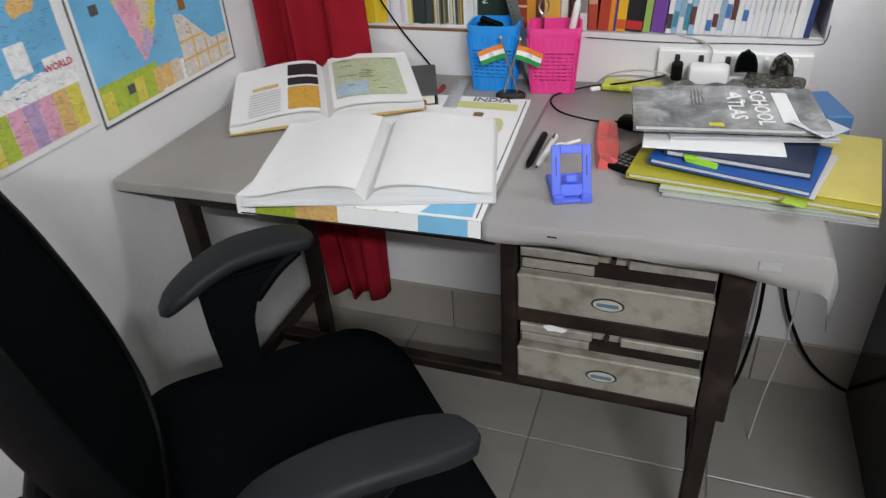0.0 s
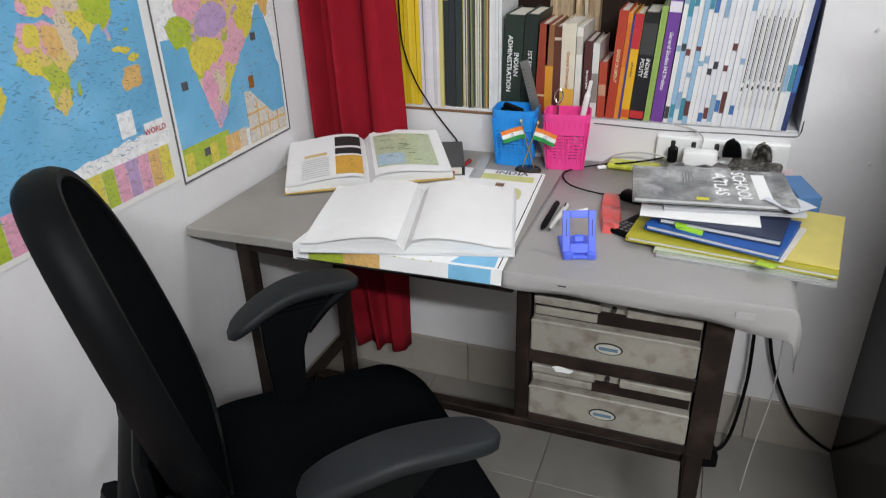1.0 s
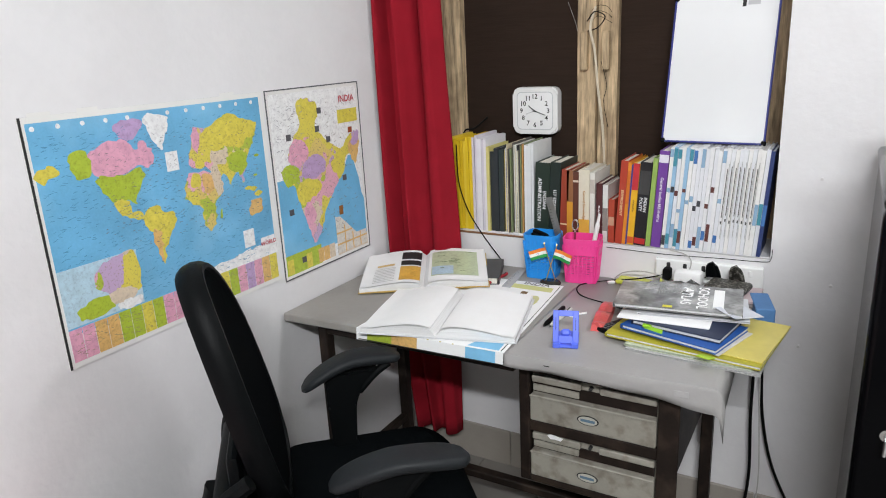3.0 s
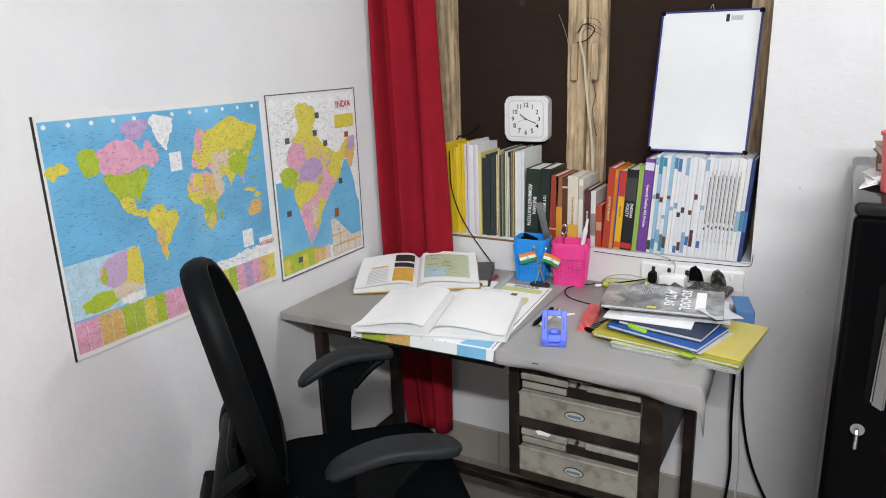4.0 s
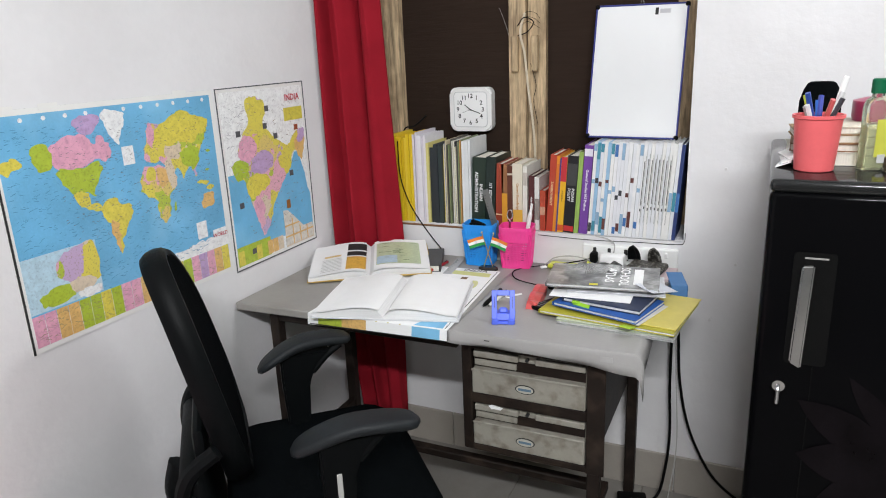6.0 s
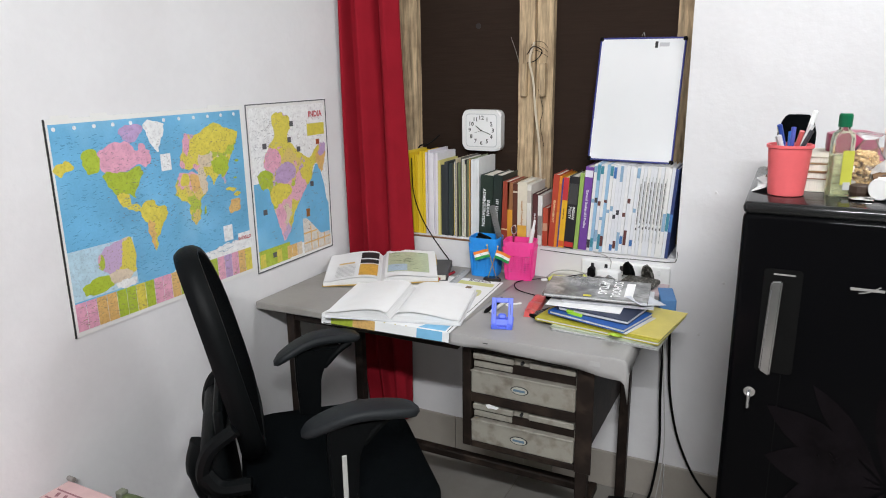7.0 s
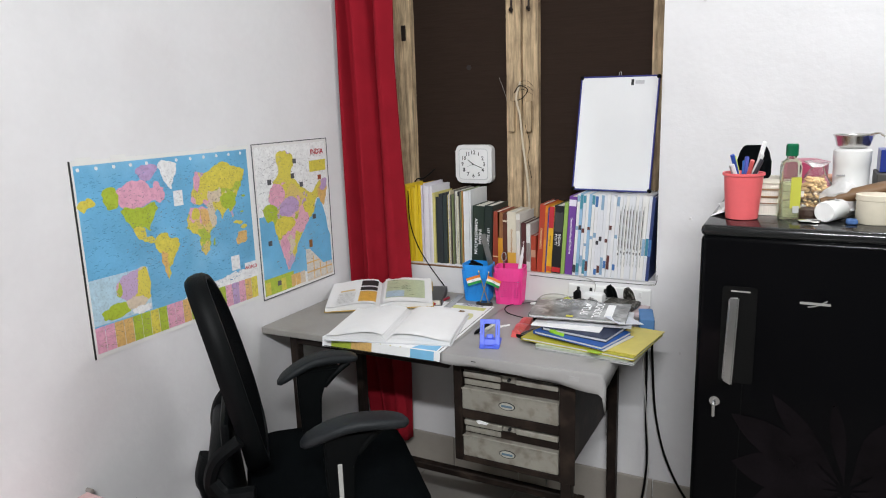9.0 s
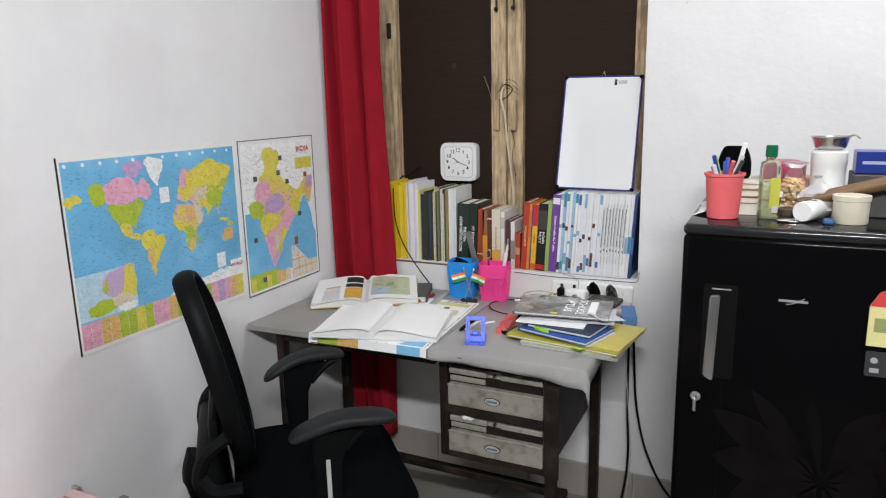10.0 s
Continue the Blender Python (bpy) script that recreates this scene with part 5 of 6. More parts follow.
basket("basket", "blue perforated plastic basket holding stationery", (0.555, -0.056, DT), BLUEPL, 0.108, 0.086, 0.086, 0.068, 0.138, 3)
basket("basket", "pink perforated plastic basket holding stationery", (0.679, -0.052, DT), PINKPL, 0.110, 0.086, 0.09, 0.068, 0.136, 8)
mr = thing("metal_ruler", "steel ruler standing in the pink basket", "ruler", at=(0.640, -0.058, DT + 0.006), ry=-17, rx=-4)
part("blade", box((0, 0, 0.125), (0.022, 0.0015, 0.25), 0.0005), mat("ruler_steel", (0.3, 0.3, 0.29), 0.35, 0.9), mr)
for k in range(10):
    part("mark", box((-0.006, -0.001, 0.15 + 0.009 * k), (0.008, 0.0004, 0.0008)), INK, mr)
pw = thing("marker_pen", "white marker pen standing in the pink basket", "pen", at=(0.693, -0.05, DT + 0.006), ry=10)
part("barrel", tube([(0, 0, 0), (0, 0, 0.17), (0, 0, 0.178), (0, 0, 0.205)], [0.006, 0.007, 0.0045, 0.004], seg=10), WHITEPL, pw)
part("cap", tube([(0, 0, 0), (0, 0, 0.05)], 0.008, seg=10), INK, pw)
sc = thing("scissors", "scissors with black handles standing in the basket", "scissors", at=(0.646, -0.052, DT + 0.006), ry=2)
part("blade", box((0.004, 0, 0.075), (0.006, 0.002, 0.15)), STEEL, sc)
part("grip", tube([(0.004 + 0.009 * math.cos(k * 0.45), 0, 0.163 + 0.016 * math.sin(k * 0.45)) for k in range(15)], 0.0025, seg=6), STEEL, sc)
st = thing("stapler", "small black stapler lying in the blue basket", "stapler", at=(0.545, -0.060, DT + 0.125), ry=18)
part("arm", box((0, 0, 0.012), (0.05, 0.016, 0.01), 0.003), BLACKPL, st)
part("base", box((0, 0, 0), (0.055, 0.016, 0.006), 0.002), BLACKPL, st)
fl = thing("table_flag", "pair of crossed tricolour flags on a black base", "flag", at=(0.603, -0.118, DT), rz=6)
part("base", lathe([(0.032, 0), (0.032, 0.006), (0.026, 0.011)], 20, sy=0.55), mat("black_gloss", (0.02, 0.017, 0.015), 0.2), fl)
BRASS = mat("brass", (0.62, 0.45, 0.20), 0.3, 0.9)
for s in (-1, 1):
    top_ = Vector((s * 0.020, -0.004 * s, 0.118))
    bot_ = Vector((-s * 0.014, -0.004 * s, 0.008))
    pole = part("pole", tube([bot_, top_], 0.0016, seg=8), BRASS, fl)
    part("finial", lathe([(0.001, 0), (0.0035, 0.003), (0.001, 0.008)], 8, at=top_), BRASS, pole)
    for k, c in enumerate(((0.80, 0.22, 0.03), (0.82, 0.82, 0.80), (0.02, 0.28, 0.06))):
        bm = bmesh.new()
        r = []
        for i in range(6):
            t = i / 5
            base_ = bot_.lerp(top_, 0.93 - 0.085 * k)
            nxt = bot_.lerp(top_, 0.93 - 0.085 * (k + 1))
            off = Vector((s * 0.050 * t, -0.003 + 0.004 * math.sin(5 * t), -0.016 * t))
            r.append([bm.verts.new(base_ + off), bm.verts.new(nxt + off)])
        for a, b in zip(r, r[1:]):
            bm.faces.new((a[0], a[1], b[1], b[0]))
        f = part("stripe", bm, plain(*c), fl)
        sm = f.modifiers.new("thickness", "SOLIDIFY")
        sm.thickness = 0.0006
    c0 = bot_.lerp(top_, 0.80) + Vector((s * 0.026, -0.0045, -0.008))
    part("wheel", tube([c0 + Vector((0.0035 * math.cos(k * 0.7), 0, 0.0035 * math.sin(k * 0.7))) for k in range(10)], 0.0005, seg=4), plain(0.05, 0.08, 0.4), fl)

ps = thing("phone_stand", "violet-blue plastic folding phone stand on the desk", "phone stand", at=(0.800, -0.522, DT), rz=18)
part("base", box((0, 0.035, 0.0035), (0.060, 0.085, 0.005), 0.002), STANDBL, ps)
sl = Matrix.Translation((0, -0.004, 0.008)) @ Matrix.Rotation(radians(-22), 4, "X")
for a in ((-0.030, -0.0165, 0.0, 0.078), (0.0165, 0.030, 0.0, 0.078), (-0.0165, 0.0165, 0.064, 0.078), (-0.0165, 0.0165, 0.0, 0.018)):
    bm = span(a[0], a[1], -0.0025, 0.0025, a[2], a[3], 0.001)
    bm.transform(sl)
    part("back_plate", bm, STANDBL, ps)
for sx in (-1, 1):
    part("lip", box((sx * 0.021, -0.014, 0.008), (0.017, 0.010, 0.014), 0.002), STANDBL, ps)
    bm = box((sx * 0.0232, -0.003, 0.046), (0.0015, 0.001, 0.03))
    bm.transform(sl)
    part("groove", bm, NAVY, ps)
part("front_edge", box((0, -0.012, 0.0045), (0.060, 0.012, 0.006), 0.002), STANDBL, ps)
bm = box((0, 0.004, 0.026), (0.022, 0.012, 0.016), 0.004)
bm.transform(sl)
part("hinge", bm, STANDBL, ps)

rw = thing("wrapper", "crumpled coral red foil wrapper on the desk", "wrapper", at=(0.828, -0.318, DT), rz=8)
bm = bmesh.new()
r = []
for i in range(15):
    t = i / 14
    y = 0.095 - 0.19 * t
    w = 0.016 + 0.006 * math.sin(3 * t)
    top_z = 0.010 + 0.010 * t + 0.007 * abs(math.sin(7.5 * t))
    r.append([bm.verts.new(p) for p in ((-w, y, 0.001), (-w * 0.8, y + 0.004, top_z * 0.8), (0.002 * math.sin(9 * t), y - 0.003, top_z), (w * 0.85, y + 0.003, top_z * 0.7), (w, y, 0.001))])
for a, b in zip(r, r[1:]):
    for k in range(4):
        bm.faces.new((a[k], a[k + 1], b[k + 1], b[k]))
    bm.faces.new((a[4], a[0], b[0], b[4]))
bm.faces.new(r[0]), bm.faces.new(r[-1])
part("foil", bm, mat("coral_foil", (0.75, 0.13, 0.12), 0.3, vary=0.15, bump=0.4), rw)

# pile of files and books
zc = [DT]


def flat(name, label, cat, cx, cy, sx, sy, sz, rz, col, pages=None, gap=0.0003, tilt=0.0, roll=0.0):
    ob = thing(name, label, cat, "pile on the desk", at=(cx, cy, zc[0] + gap), rz=rz, rx=tilt, ry=roll)
    m = col if not isinstance(col, tuple) else plain(*col, rough=0.35)
    if pages:
        part("cover", box((0, 0, 0.0008), (sx, sy, 0.0016)), m, ob)
        part("cover", box((0, 0, sz - 0.0008), (sx, sy, 0.0016), 0.0004), m, ob)
        part("page_block", box((0.001, 0.001, sz / 2), (sx - 0.006, sy - 0.006, sz - 0.0034)), pages, ob)
        part("spine", box((-sx / 2 + 0.0008, 0, sz / 2), (0.0016, sy, sz - 0.0002)), m, ob)
    else:
        part("sheet", box((0, 0, sz / 2), (sx, sy, sz), min(0.001, sz * 0.3)), m, ob)
    zc[0] += sz + gap
    return ob


flat("paper_sheaf", "sheaf of grey papers under the files", "papers", 1.085, -0.385, 0.29, 0.23, 0.006, -4, plain(0.42, 0.42, 0.42), PAGEW)
flat("notebook", "thin pale green notebook in the pile", "notebook", 1.075, -0.380, 0.28, 0.22, 0.006, -4, (0.50, 0.55, 0.42), PAGEW)
OLIVE = mat("olive_plastic_file", (0.44, 0.40, 0.04), 0.3, vary=0.08, bump=0.05)
flat("plastic_file", "translucent olive yellow plastic document file", "file", 1.065, -0.358, 0.350, 0.25, 0.009, -8, OLIVE, PAGEW)
yf = flat("paper_folder", "pale yellow card folder in the pile", "folder", 1.155, -0.36, 0.175, 0.235, 0.003, -9, (0.66, 0.56, 0.14))
flat("paper_sheaf", "loose printed white pages in the pile", "papers", 1.10, -0.40, 0.13, 0.16, 0.003, -18, plain(0.62, 0.6, 0.56))
flat("notebook", "blue notebook with white page edges in the pile", "notebook", 1.040, -0.385, 0.235, 0.165, 0.010, -16, (0.012, 0.085, 0.35), PAGEW)
flat("notebook", "dark navy notebook in the pile", "notebook", 1.045, -0.362, 0.21, 0.16, 0.011, -11, (0.02, 0.03, 0.07), PAGEW)
ng = thing("sticky_flag", "neon green page marker hanging over the notebook", "page marker", "pile on the desk", at=(0.985, -0.436, zc[0] - 0.014), rz=-22)
part("strip", box((0, -0.006, 0.003), (0.05, 0.004, 0.016), 0.001, rx=-25), plain(0.32, 0.62, 0.03), ng)
part("strip", box((-0.022, 0.004, 0.009), (0.02, 0.03, 0.002), rz=30), plain(0.32, 0.62, 0.03), ng)
ng2 = thing("sticky_flag", "neon green page marker under the blue notebook", "page marker", "pile on the desk", at=(1.112, -0.506, DT + 0.025), rz=-20)
part("strip", box((0, 0, 0), (0.03, 0.03, 0.002), rx=-12), plain(0.42, 0.62, 0.05), ng2)
flat("envelope", "white envelope sticking out of the pile", "envelope", 0.995, -0.350, 0.21, 0.14, 0.003, 2, WHITE)
flat("magazine", "curled white magazine in the pile", "magazine", 1.045, -0.30, 0.25, 0.15, 0.006, 9, (0.62, 0.63, 0.66), PAGEW)
ATL = mat("grey_atlas_cover", (0.22, 0.22, 0.22), 0.22, vary=0.75, scale=16, fine=80, bump=0.02, stain=(0.62, 0.63, 0.62), stain_amount=0.6, stain_scale=20)
at_ = flat("school_atlas", "grey glossy school atlas on top of the pile", "book", 1.010, -0.300, 0.292, 0.165, 0.010, 7, ATL, PAGEW, tilt=1.5, gap=0.010)
for body, yy in (("SCHOOL", 0.0), ("ATLAS", 0.033)):
    lettering(body, 0.035, WHITE, at_, pose(0.055 - yy * 1.15, 0.0, 0.0106, rz=-90))
part("title_bar", box((0.092, 0, 0.0105), (0.024, 0.12, 0.0006)), WHITE, at_)
for k in range(4):
    part("text_bar", box((-0.05 + 0.006 * k, 0.035, 0.0105), (0.003, 0.06, 0.0006)), plain(0.1, 0.1, 0.1), at_)
part("colour_patch", box((-0.02, -0.072, 0.0105), (0.022, 0.012, 0.0006)), plain(0.65, 0.6, 0.05), at_)
cw = thing("plastic_wrap", "crumpled clear plastic wrap lying on the atlas", "plastic wrap", "pile on the desk", at=(0.985, -0.262, zc[0] + 0.002))
bm = bmesh.new()
g = [[bm.verts.new((-0.06 + 0.012 * i, -0.04 + 0.012 * j, 0.003 + 0.02 * abs(noise.noise(Vector((i * 0.7, j * 0.7, 1)))))) for j in range(8)] for i in range(11)]
for a, b in zip(g, g[1:]):
    for k in range(7):
        bm.faces.new((a[k], a[k + 1], b[k + 1], b[k]))
w_ = part("film", bm, CLEARBAG, cw)
w_.visible_shadow = False
flp = thing("loose_sheet", "white printed sheet hanging off the pile", "paper", "pile on the desk", at=(1.150, -0.325, DT + 0.058), rz=-30, rx=-12, ry=10)
part("sheet", box((0, 0, 0.01), (0.06, 0.11, 0.0012)), plain(0.66, 0.68, 0.74), flp)
bb = thing("booklet", "blue booklet leaning against the wall behind the pile", "booklet", "pile on the desk", at=(1.185, -0.16, DT), rz=14)
part("cover", box((0, 0, 0.022), (0.045, 0.12, 0.043), 0.002), plain(0.08, 0.20, 0.42), bb)
pkp = thing("pink_papers", "bundle of pink and grey papers behind the pile", "papers", "pile on the desk", at=(1.095, -0.125, DT), rz=-8)
for k in range(5):
    part("sheet", box((0.004 * k, 0.003 * k, 0.004 + 0.0085 * k), (0.13, 0.11, 0.008), 0.001, rz=4 * k - 8), plain(*((0.55, 0.35, 0.36), (0.3, 0.3, 0.3), (0.6, 0.58, 0.55), (0.22, 0.2, 0.2), (0.50, 0.40, 0.41))[k]), pkp)
PATT = mat("dark_patterned_cloth", (0.03, 0.028, 0.022), 0.5, vary=0.9, scale=60, fine=200, bump=0.4, stain=(0.4, 0.38, 0.34), stain_amount=0.7, stain_scale=120)
sg = thing("sunglasses_case", "dark patterned pouch with two upright flaps", "pouch", "pile on the desk", at=(1.075, -0.095, DT + 0.046), rz=-10)
part("body", box((0.025, -0.015, 0.009), (0.105, 0.075, 0.018), 0.008, seg=3), PATT, sg, "", True)
for xx, mm in ((-0.03, BLACKPL), (0.032, PATT)):
    bm = bmesh.new()
    rr = []
    for j in range(8):
        t = j / 7
        w = 0.019 * math.sqrt(max(0.0, 1 - t ** 2.2)) + 0.002
        rr.append([bm.verts.new((xx + q * w, 0.03 + 0.01 * math.cos(q * 1.4) - 0.02 * t, 0.012 + 0.048 * t)) for q in (-1, -0.5, 0, 0.5, 1)])
    for a, b in zip(rr, rr[1:]):
        for k in range(4):
            bm.faces.new((a[k], a[k + 1], b[k + 1], b[k]))
    f = part("flap", bm, mm, sg, "", True)
    sm = f.modifiers.new("thickness", "SOLIDIFY")
    sm.thickness = 0.006
mo = thing("mobile_phone", "small black keypad phone half under the pile", "phone", at=(0.882, -0.372, DT), rz=-28)
part("body", box((0, 0, 0.007), (0.046, 0.108, 0.013), 0.005, seg=2), BLACKPL, mo, "", True)
for ky in range(4):
    for kx in range(3):
        part("key", box((-0.012 + 0.012 * kx, -0.044 + 0.011 * ky, 0.0138), (0.008, 0.006, 0.001)), plain(0.16, 0.16, 0.17), mo)
ph = thing("adapter_puck", "black cable adapter on the desk", "adapter", at=(0.862, -0.236, DT), rz=-20)
part("shell", box((0, 0, 0.012), (0.05, 0.035, 0.022), 0.008, seg=2), BLACKPL, ph, "", True)

# socket board, chargers and cables
so = thing("socket_board", "white plastic switch and socket board on the wall", "socket", at=(1.028, 0, 0.804))
part("plate", box((0, -0.011, 0), (0.285, 0.020, 0.060), 0.004, seg=2), WHITEPL, so)
for xx in (-0.105, -0.06, -0.01, 0.06, 0.11):
    part("switch", box((xx, -0.022, 0.012), (0.010, 0.006, 0.018), 0.002), WHITEPL if xx > 0 else INK, so)
for xx in (-0.06, -0.01, 0.085):
    for dx, dz in ((-0.006, -0.012), (0.006, -0.012), (0, -0.002)):
        part("socket_hole", tube([(xx + dx, -0.0205, dz), (xx + dx, -0.0225, dz)], 0.0022, seg=8), INK, so)
ad = thing("charger", "white phone charger plugged into the socket board", "charger", at=(0.985, -0.030, 0.794))
part("shell", box((0, -0.022, 0), (0.075, 0.045, 0.045), 0.008, seg=2), WHITEPL, ad, "", True)
ad2 = thing("charger", "black plug in the socket board", "plug", at=(0.925, -0.030, 0.798))
part("shell", box((0, -0.012, 0), (0.022, 0.028, 0.034), 0.004), RUBBER, ad2)
pk = thing("snack_packet", "yellow-green printed packet lying against the wall", "packet", at=(0.840, -0.034, DT), rz=-3)
part("packet", box((0, 0, 0.008), (0.12, 0.045, 0.014), 0.004), mat("packet_print", (0.50, 0.52, 0.06), 0.35, vary=0.5, scale=40), pk)


def cable(label, pts, r, material, n=8):
    ob = thing("cable", label, "cable")
    part("cord", tube(curve(pts, n), r, seg=6), material, ob, smooth=True)
    return ob


cable("thin black charging cable looping on the desk", [(0.92, -0.045, 0.795), (0.87, -0.065, 0.785), (0.80, -0.05, 0.765), (0.755, -0.035, DT + 0.002), (0.690, -0.105, DT + 0.002), (0.715, -0.18, DT + 0.002), (0.785, -0.215, DT + 0.002), (0.845, -0.23, DT + 0.010)], 0.002, RUBBER)
cable("thin grey wire running along the edge of the sill", [(0.735, -0.003, 0.846), (0.90, -0.003, 0.842), (1.06, -0.003, 0.846), (1.165, -0.003, 0.848), (1.184, -0.003, 0.856), (1.187, -0.003, 0.885)], 0.001, RUBBER)
cable("thin grey cable along the wall", [(0.985, -0.04, 0.814), (0.985, -0.03, 0.840), (0.96, -0.006, 0.850), (0.92, -0.004, 0.857)], 0.0018, CABLEW)
cable("thin grey cable on the desk", [(0.93, -0.05, 0.79), (0.86, -0.055, 0.80), (0.80, -0.04, 0.785), (0.765, -0.02, DT + 0.004)], 0.0018, CABLEW)
ub = thing("cable_plug", "white charging plug end on the desk", "plug", at=(0.768, -0.055, DT), rz=30)
part("plug", box((0, 0, 0.005), (0.022, 0.010, 0.008), 0.002), WHITEPL, ub)
cable("thin black wire hanging over the books to the desk", [(0.235, -0.004, 1.14), (0.240, -0.006, 1.02), (0.270, -0.008, 0.93), (0.310, -0.008, 0.865), (0.35, -0.010, 0.815), (0.385, -0.012, 0.775), (0.40, -0.02, 0.752)], 0.002, RUBBER)
cable("black wire coming out behind the books", [(0.17, 0.15, 1.10), (0.19, 0.14, 1.165), (0.225, 0.15, 1.175), (0.265, 0.17, 1.21)], 0.003, RUBBER)
cable("black wire behind the textbook on the desk", [(0.012, -0.135, DT + 0.003), (0.025, -0.13, DT + 0.035), (0.06, -0.125, DT + 0.03), (0.10, -0.12, DT + 0.004)], 0.003, RUBBER)
cable("black power cable hanging to the floor", [(1.165, -0.05, 0.74), (1.168, -0.04, 0.60), (1.170, -0.035, 0.40), (1.178, -0.035, 0.22), (1.168, -0.05, 0.08), (1.15, -0.07, 0.012), (1.11, -0.12, 0.012)], 0.0045, RUBBER)
cable("black power cable curving behind the refrigerator", [(1.18, -0.04, 0.74), (1.188, -0.03, 0.55), (1.20, -0.025, 0.40), (1.235, -0.025, 0.25), (1.30, -0.03, 0.12), (1.37, -0.03, 0.05), (1.45, -0.03, 0.012)], 0.0045, RUBBER)
cable("thin pale string hanging from the desk corner", [(1.20, -0.30, 0.765), (1.205, -0.24, 0.55), (1.215, -0.2, 0.3), (1.20, -0.2, 0.12), (1.19, -0.22, 0.004)], 0.0018, CABLEW)
cable("pale wire hanging under the desk", [(0.695, -0.02, 0.60), (0.69, -0.02, 0.35), (0.675, -0.03, 0.25), (0.69, -0.04, 0.12), (0.70, -0.04, 0.03)], 0.002, CABLEW)
pg = thing("power_adapter", "black power adapter brick on the floor", "adapter", at=(1.085, -0.14, 0), rz=15)
part("brick", box((0, 0, 0.022), (0.09, 0.055, 0.044), 0.006, seg=2), RUBBER, pg, "", True)

# ---- on the refrigerator ----
FT = 1.1928
top_level = set(bpy.data.objects)


def pot(name, label, cat, at, prof, material, sx=1.0, sy=1.0, seg=28, smooth=True):
    ob = thing(name, label, cat, "things on the refrigerator", at=at)
    part("body", lathe(prof, seg, sx=sx, sy=sy), material, ob, "", smooth)
    return ob


cup = pot("pen_cup", "coral pink plastic tumbler full of pens", "cup", (1.452, -0.555, FT), [(0.033, 0), (0.035, 0.002), (0.042, 0.098), (0.0455, 0.100), (0.0455, 0.106), (0.042, 0.106), (0.040, 0.098), (0.033, 0.006)], CORAL)
rng = random.Random(3)
PC = [(0.05, 0.07, 0.35), (0.45, 0.55, 0.03), (0.30, 0.30, 0.30), (0.62, 0.62, 0.62), (0.03, 0.12, 0.5), (0.04, 0.04, 0.05), (0.55, 0.1, 0.1), (0.7, 0.7, 0.72), (0.02, 0.06, 0.3)]
for k, c in enumerate(PC):
    a = rng.uniform(0, 6.28)
    b0 = Vector((1.452 - 0.018 * math.cos(a), -0.555 - 0.018 * math.sin(a), FT + 0.008))
    b1 = Vector((1.452 + 0.036 * math.cos(a), -0.555 + 0.036 * math.sin(a), FT + 0.125 + rng.uniform(-0.005, 0.025)))
    pp = thing("pen", "pen standing in the coral tumbler", "pen", "pens in the tumbler", at=b0)
    d = b1 - b0
    part("barrel", tube([(0, 0, 0), d * 0.8, d], [0.0035, 0.0042, 0.0036], seg=8), plain(*c, rough=0.35), pp)
    part("cap", tube([d * 0.72, d * 1.01], 0.0049, seg=8), plain(*c, rough=0.35), pp)
br = thing("toothbrush", "white plastic spatula standing in the tumbler", "spatula", at=(1.448, -0.545, FT + 0.008), ry=12)
part("handle", box((0.008, 0, 0.09), (0.010, 0.004, 0.165), 0.002), WHITEPL, br)
bo = thing("oil_bottle", "clear green plastic oil bottle with green cap", "bottle", "things on the refrigerator", at=(1.548, -0.53, FT), rz=20)
bm = bmesh.new()
rr = [[bm.verts.new((x, y, z)) for x, y in rounded(w, d, min(w, d) * 0.32, 4)] for z, w, d in ((0, 0.040, 0.026), (0.003, 0.043, 0.029), (0.118, 0.043, 0.029), (0.130, 0.036, 0.025), (0.136, 0.020, 0.018), (0.144, 0.018, 0.018))]
for a, b in zip(rr, rr[1:]):
    for k in range(len(a)):
        bm.faces.new((a[k], a[(k + 1) % len(a)], b[(k + 1) % len(a)], b[k]))
bm.faces.new(rr[0]), bm.faces.new(rr[-1])
gb = part("bottle", bm, GLASS, bo, "", True)
gb.visible_shadow = False
part("oil", box((0, 0, 0.045), (0.037, 0.023, 0.084), 0.005, seg=2), mat("oil", (0.78, 0.80, 0.55), 0.08, trans=0.85, bump=0), bo)
part("label", box((0.008, -0.0152, 0.060), (0.022, 0.0006, 0.07)), plain(0.50, 0.50, 0.06), bo, "yellow-green printed label")
part("barcode", box((0.010, -0.0158, 0.022), (0.014, 0.0005, 0.016)), plain(0.5, 0.5, 0.5), bo)
part("cap", lathe([(0.0125, 0.142), (0.013, 0.144), (0.013, 0.166), (0.011, 0.169)], 18), plain(0.0, 0.11, 0.045, rough=0.3), bo, "dark green screw cap")
z = FT
for k, (sx, sy, sz, c, rz) in enumerate(((0.17, 0.20, 0.026, (0.62, 0.60, 0.54), 3), (0.165, 0.19, 0.016, (0.20, 0.10, 0.05), -2), (0.16, 0.19, 0.018, (0.30, 0.18, 0.08), 4), (0.15, 0.18, 0.014, (0.50, 0.46, 0.38), -4))):
    ob = thing("book", "old brown book in the pile on the refrigerator", "book", "books on the refrigerator", at=(1.495, -0.40, z), rz=rz)
    part("cover", box((0, 0, 0.001), (sx, sy, 0.002)), plain(*c), ob)
    part("cover", box((0, 0, sz - 0.001), (sx, sy, 0.002)), plain(*c), ob)
    part("page_block", box((0, 0, sz / 2), (sx - 0.006, sy - 0.006, sz - 0.004)), PAGES, ob)
    z += sz + 0.0003
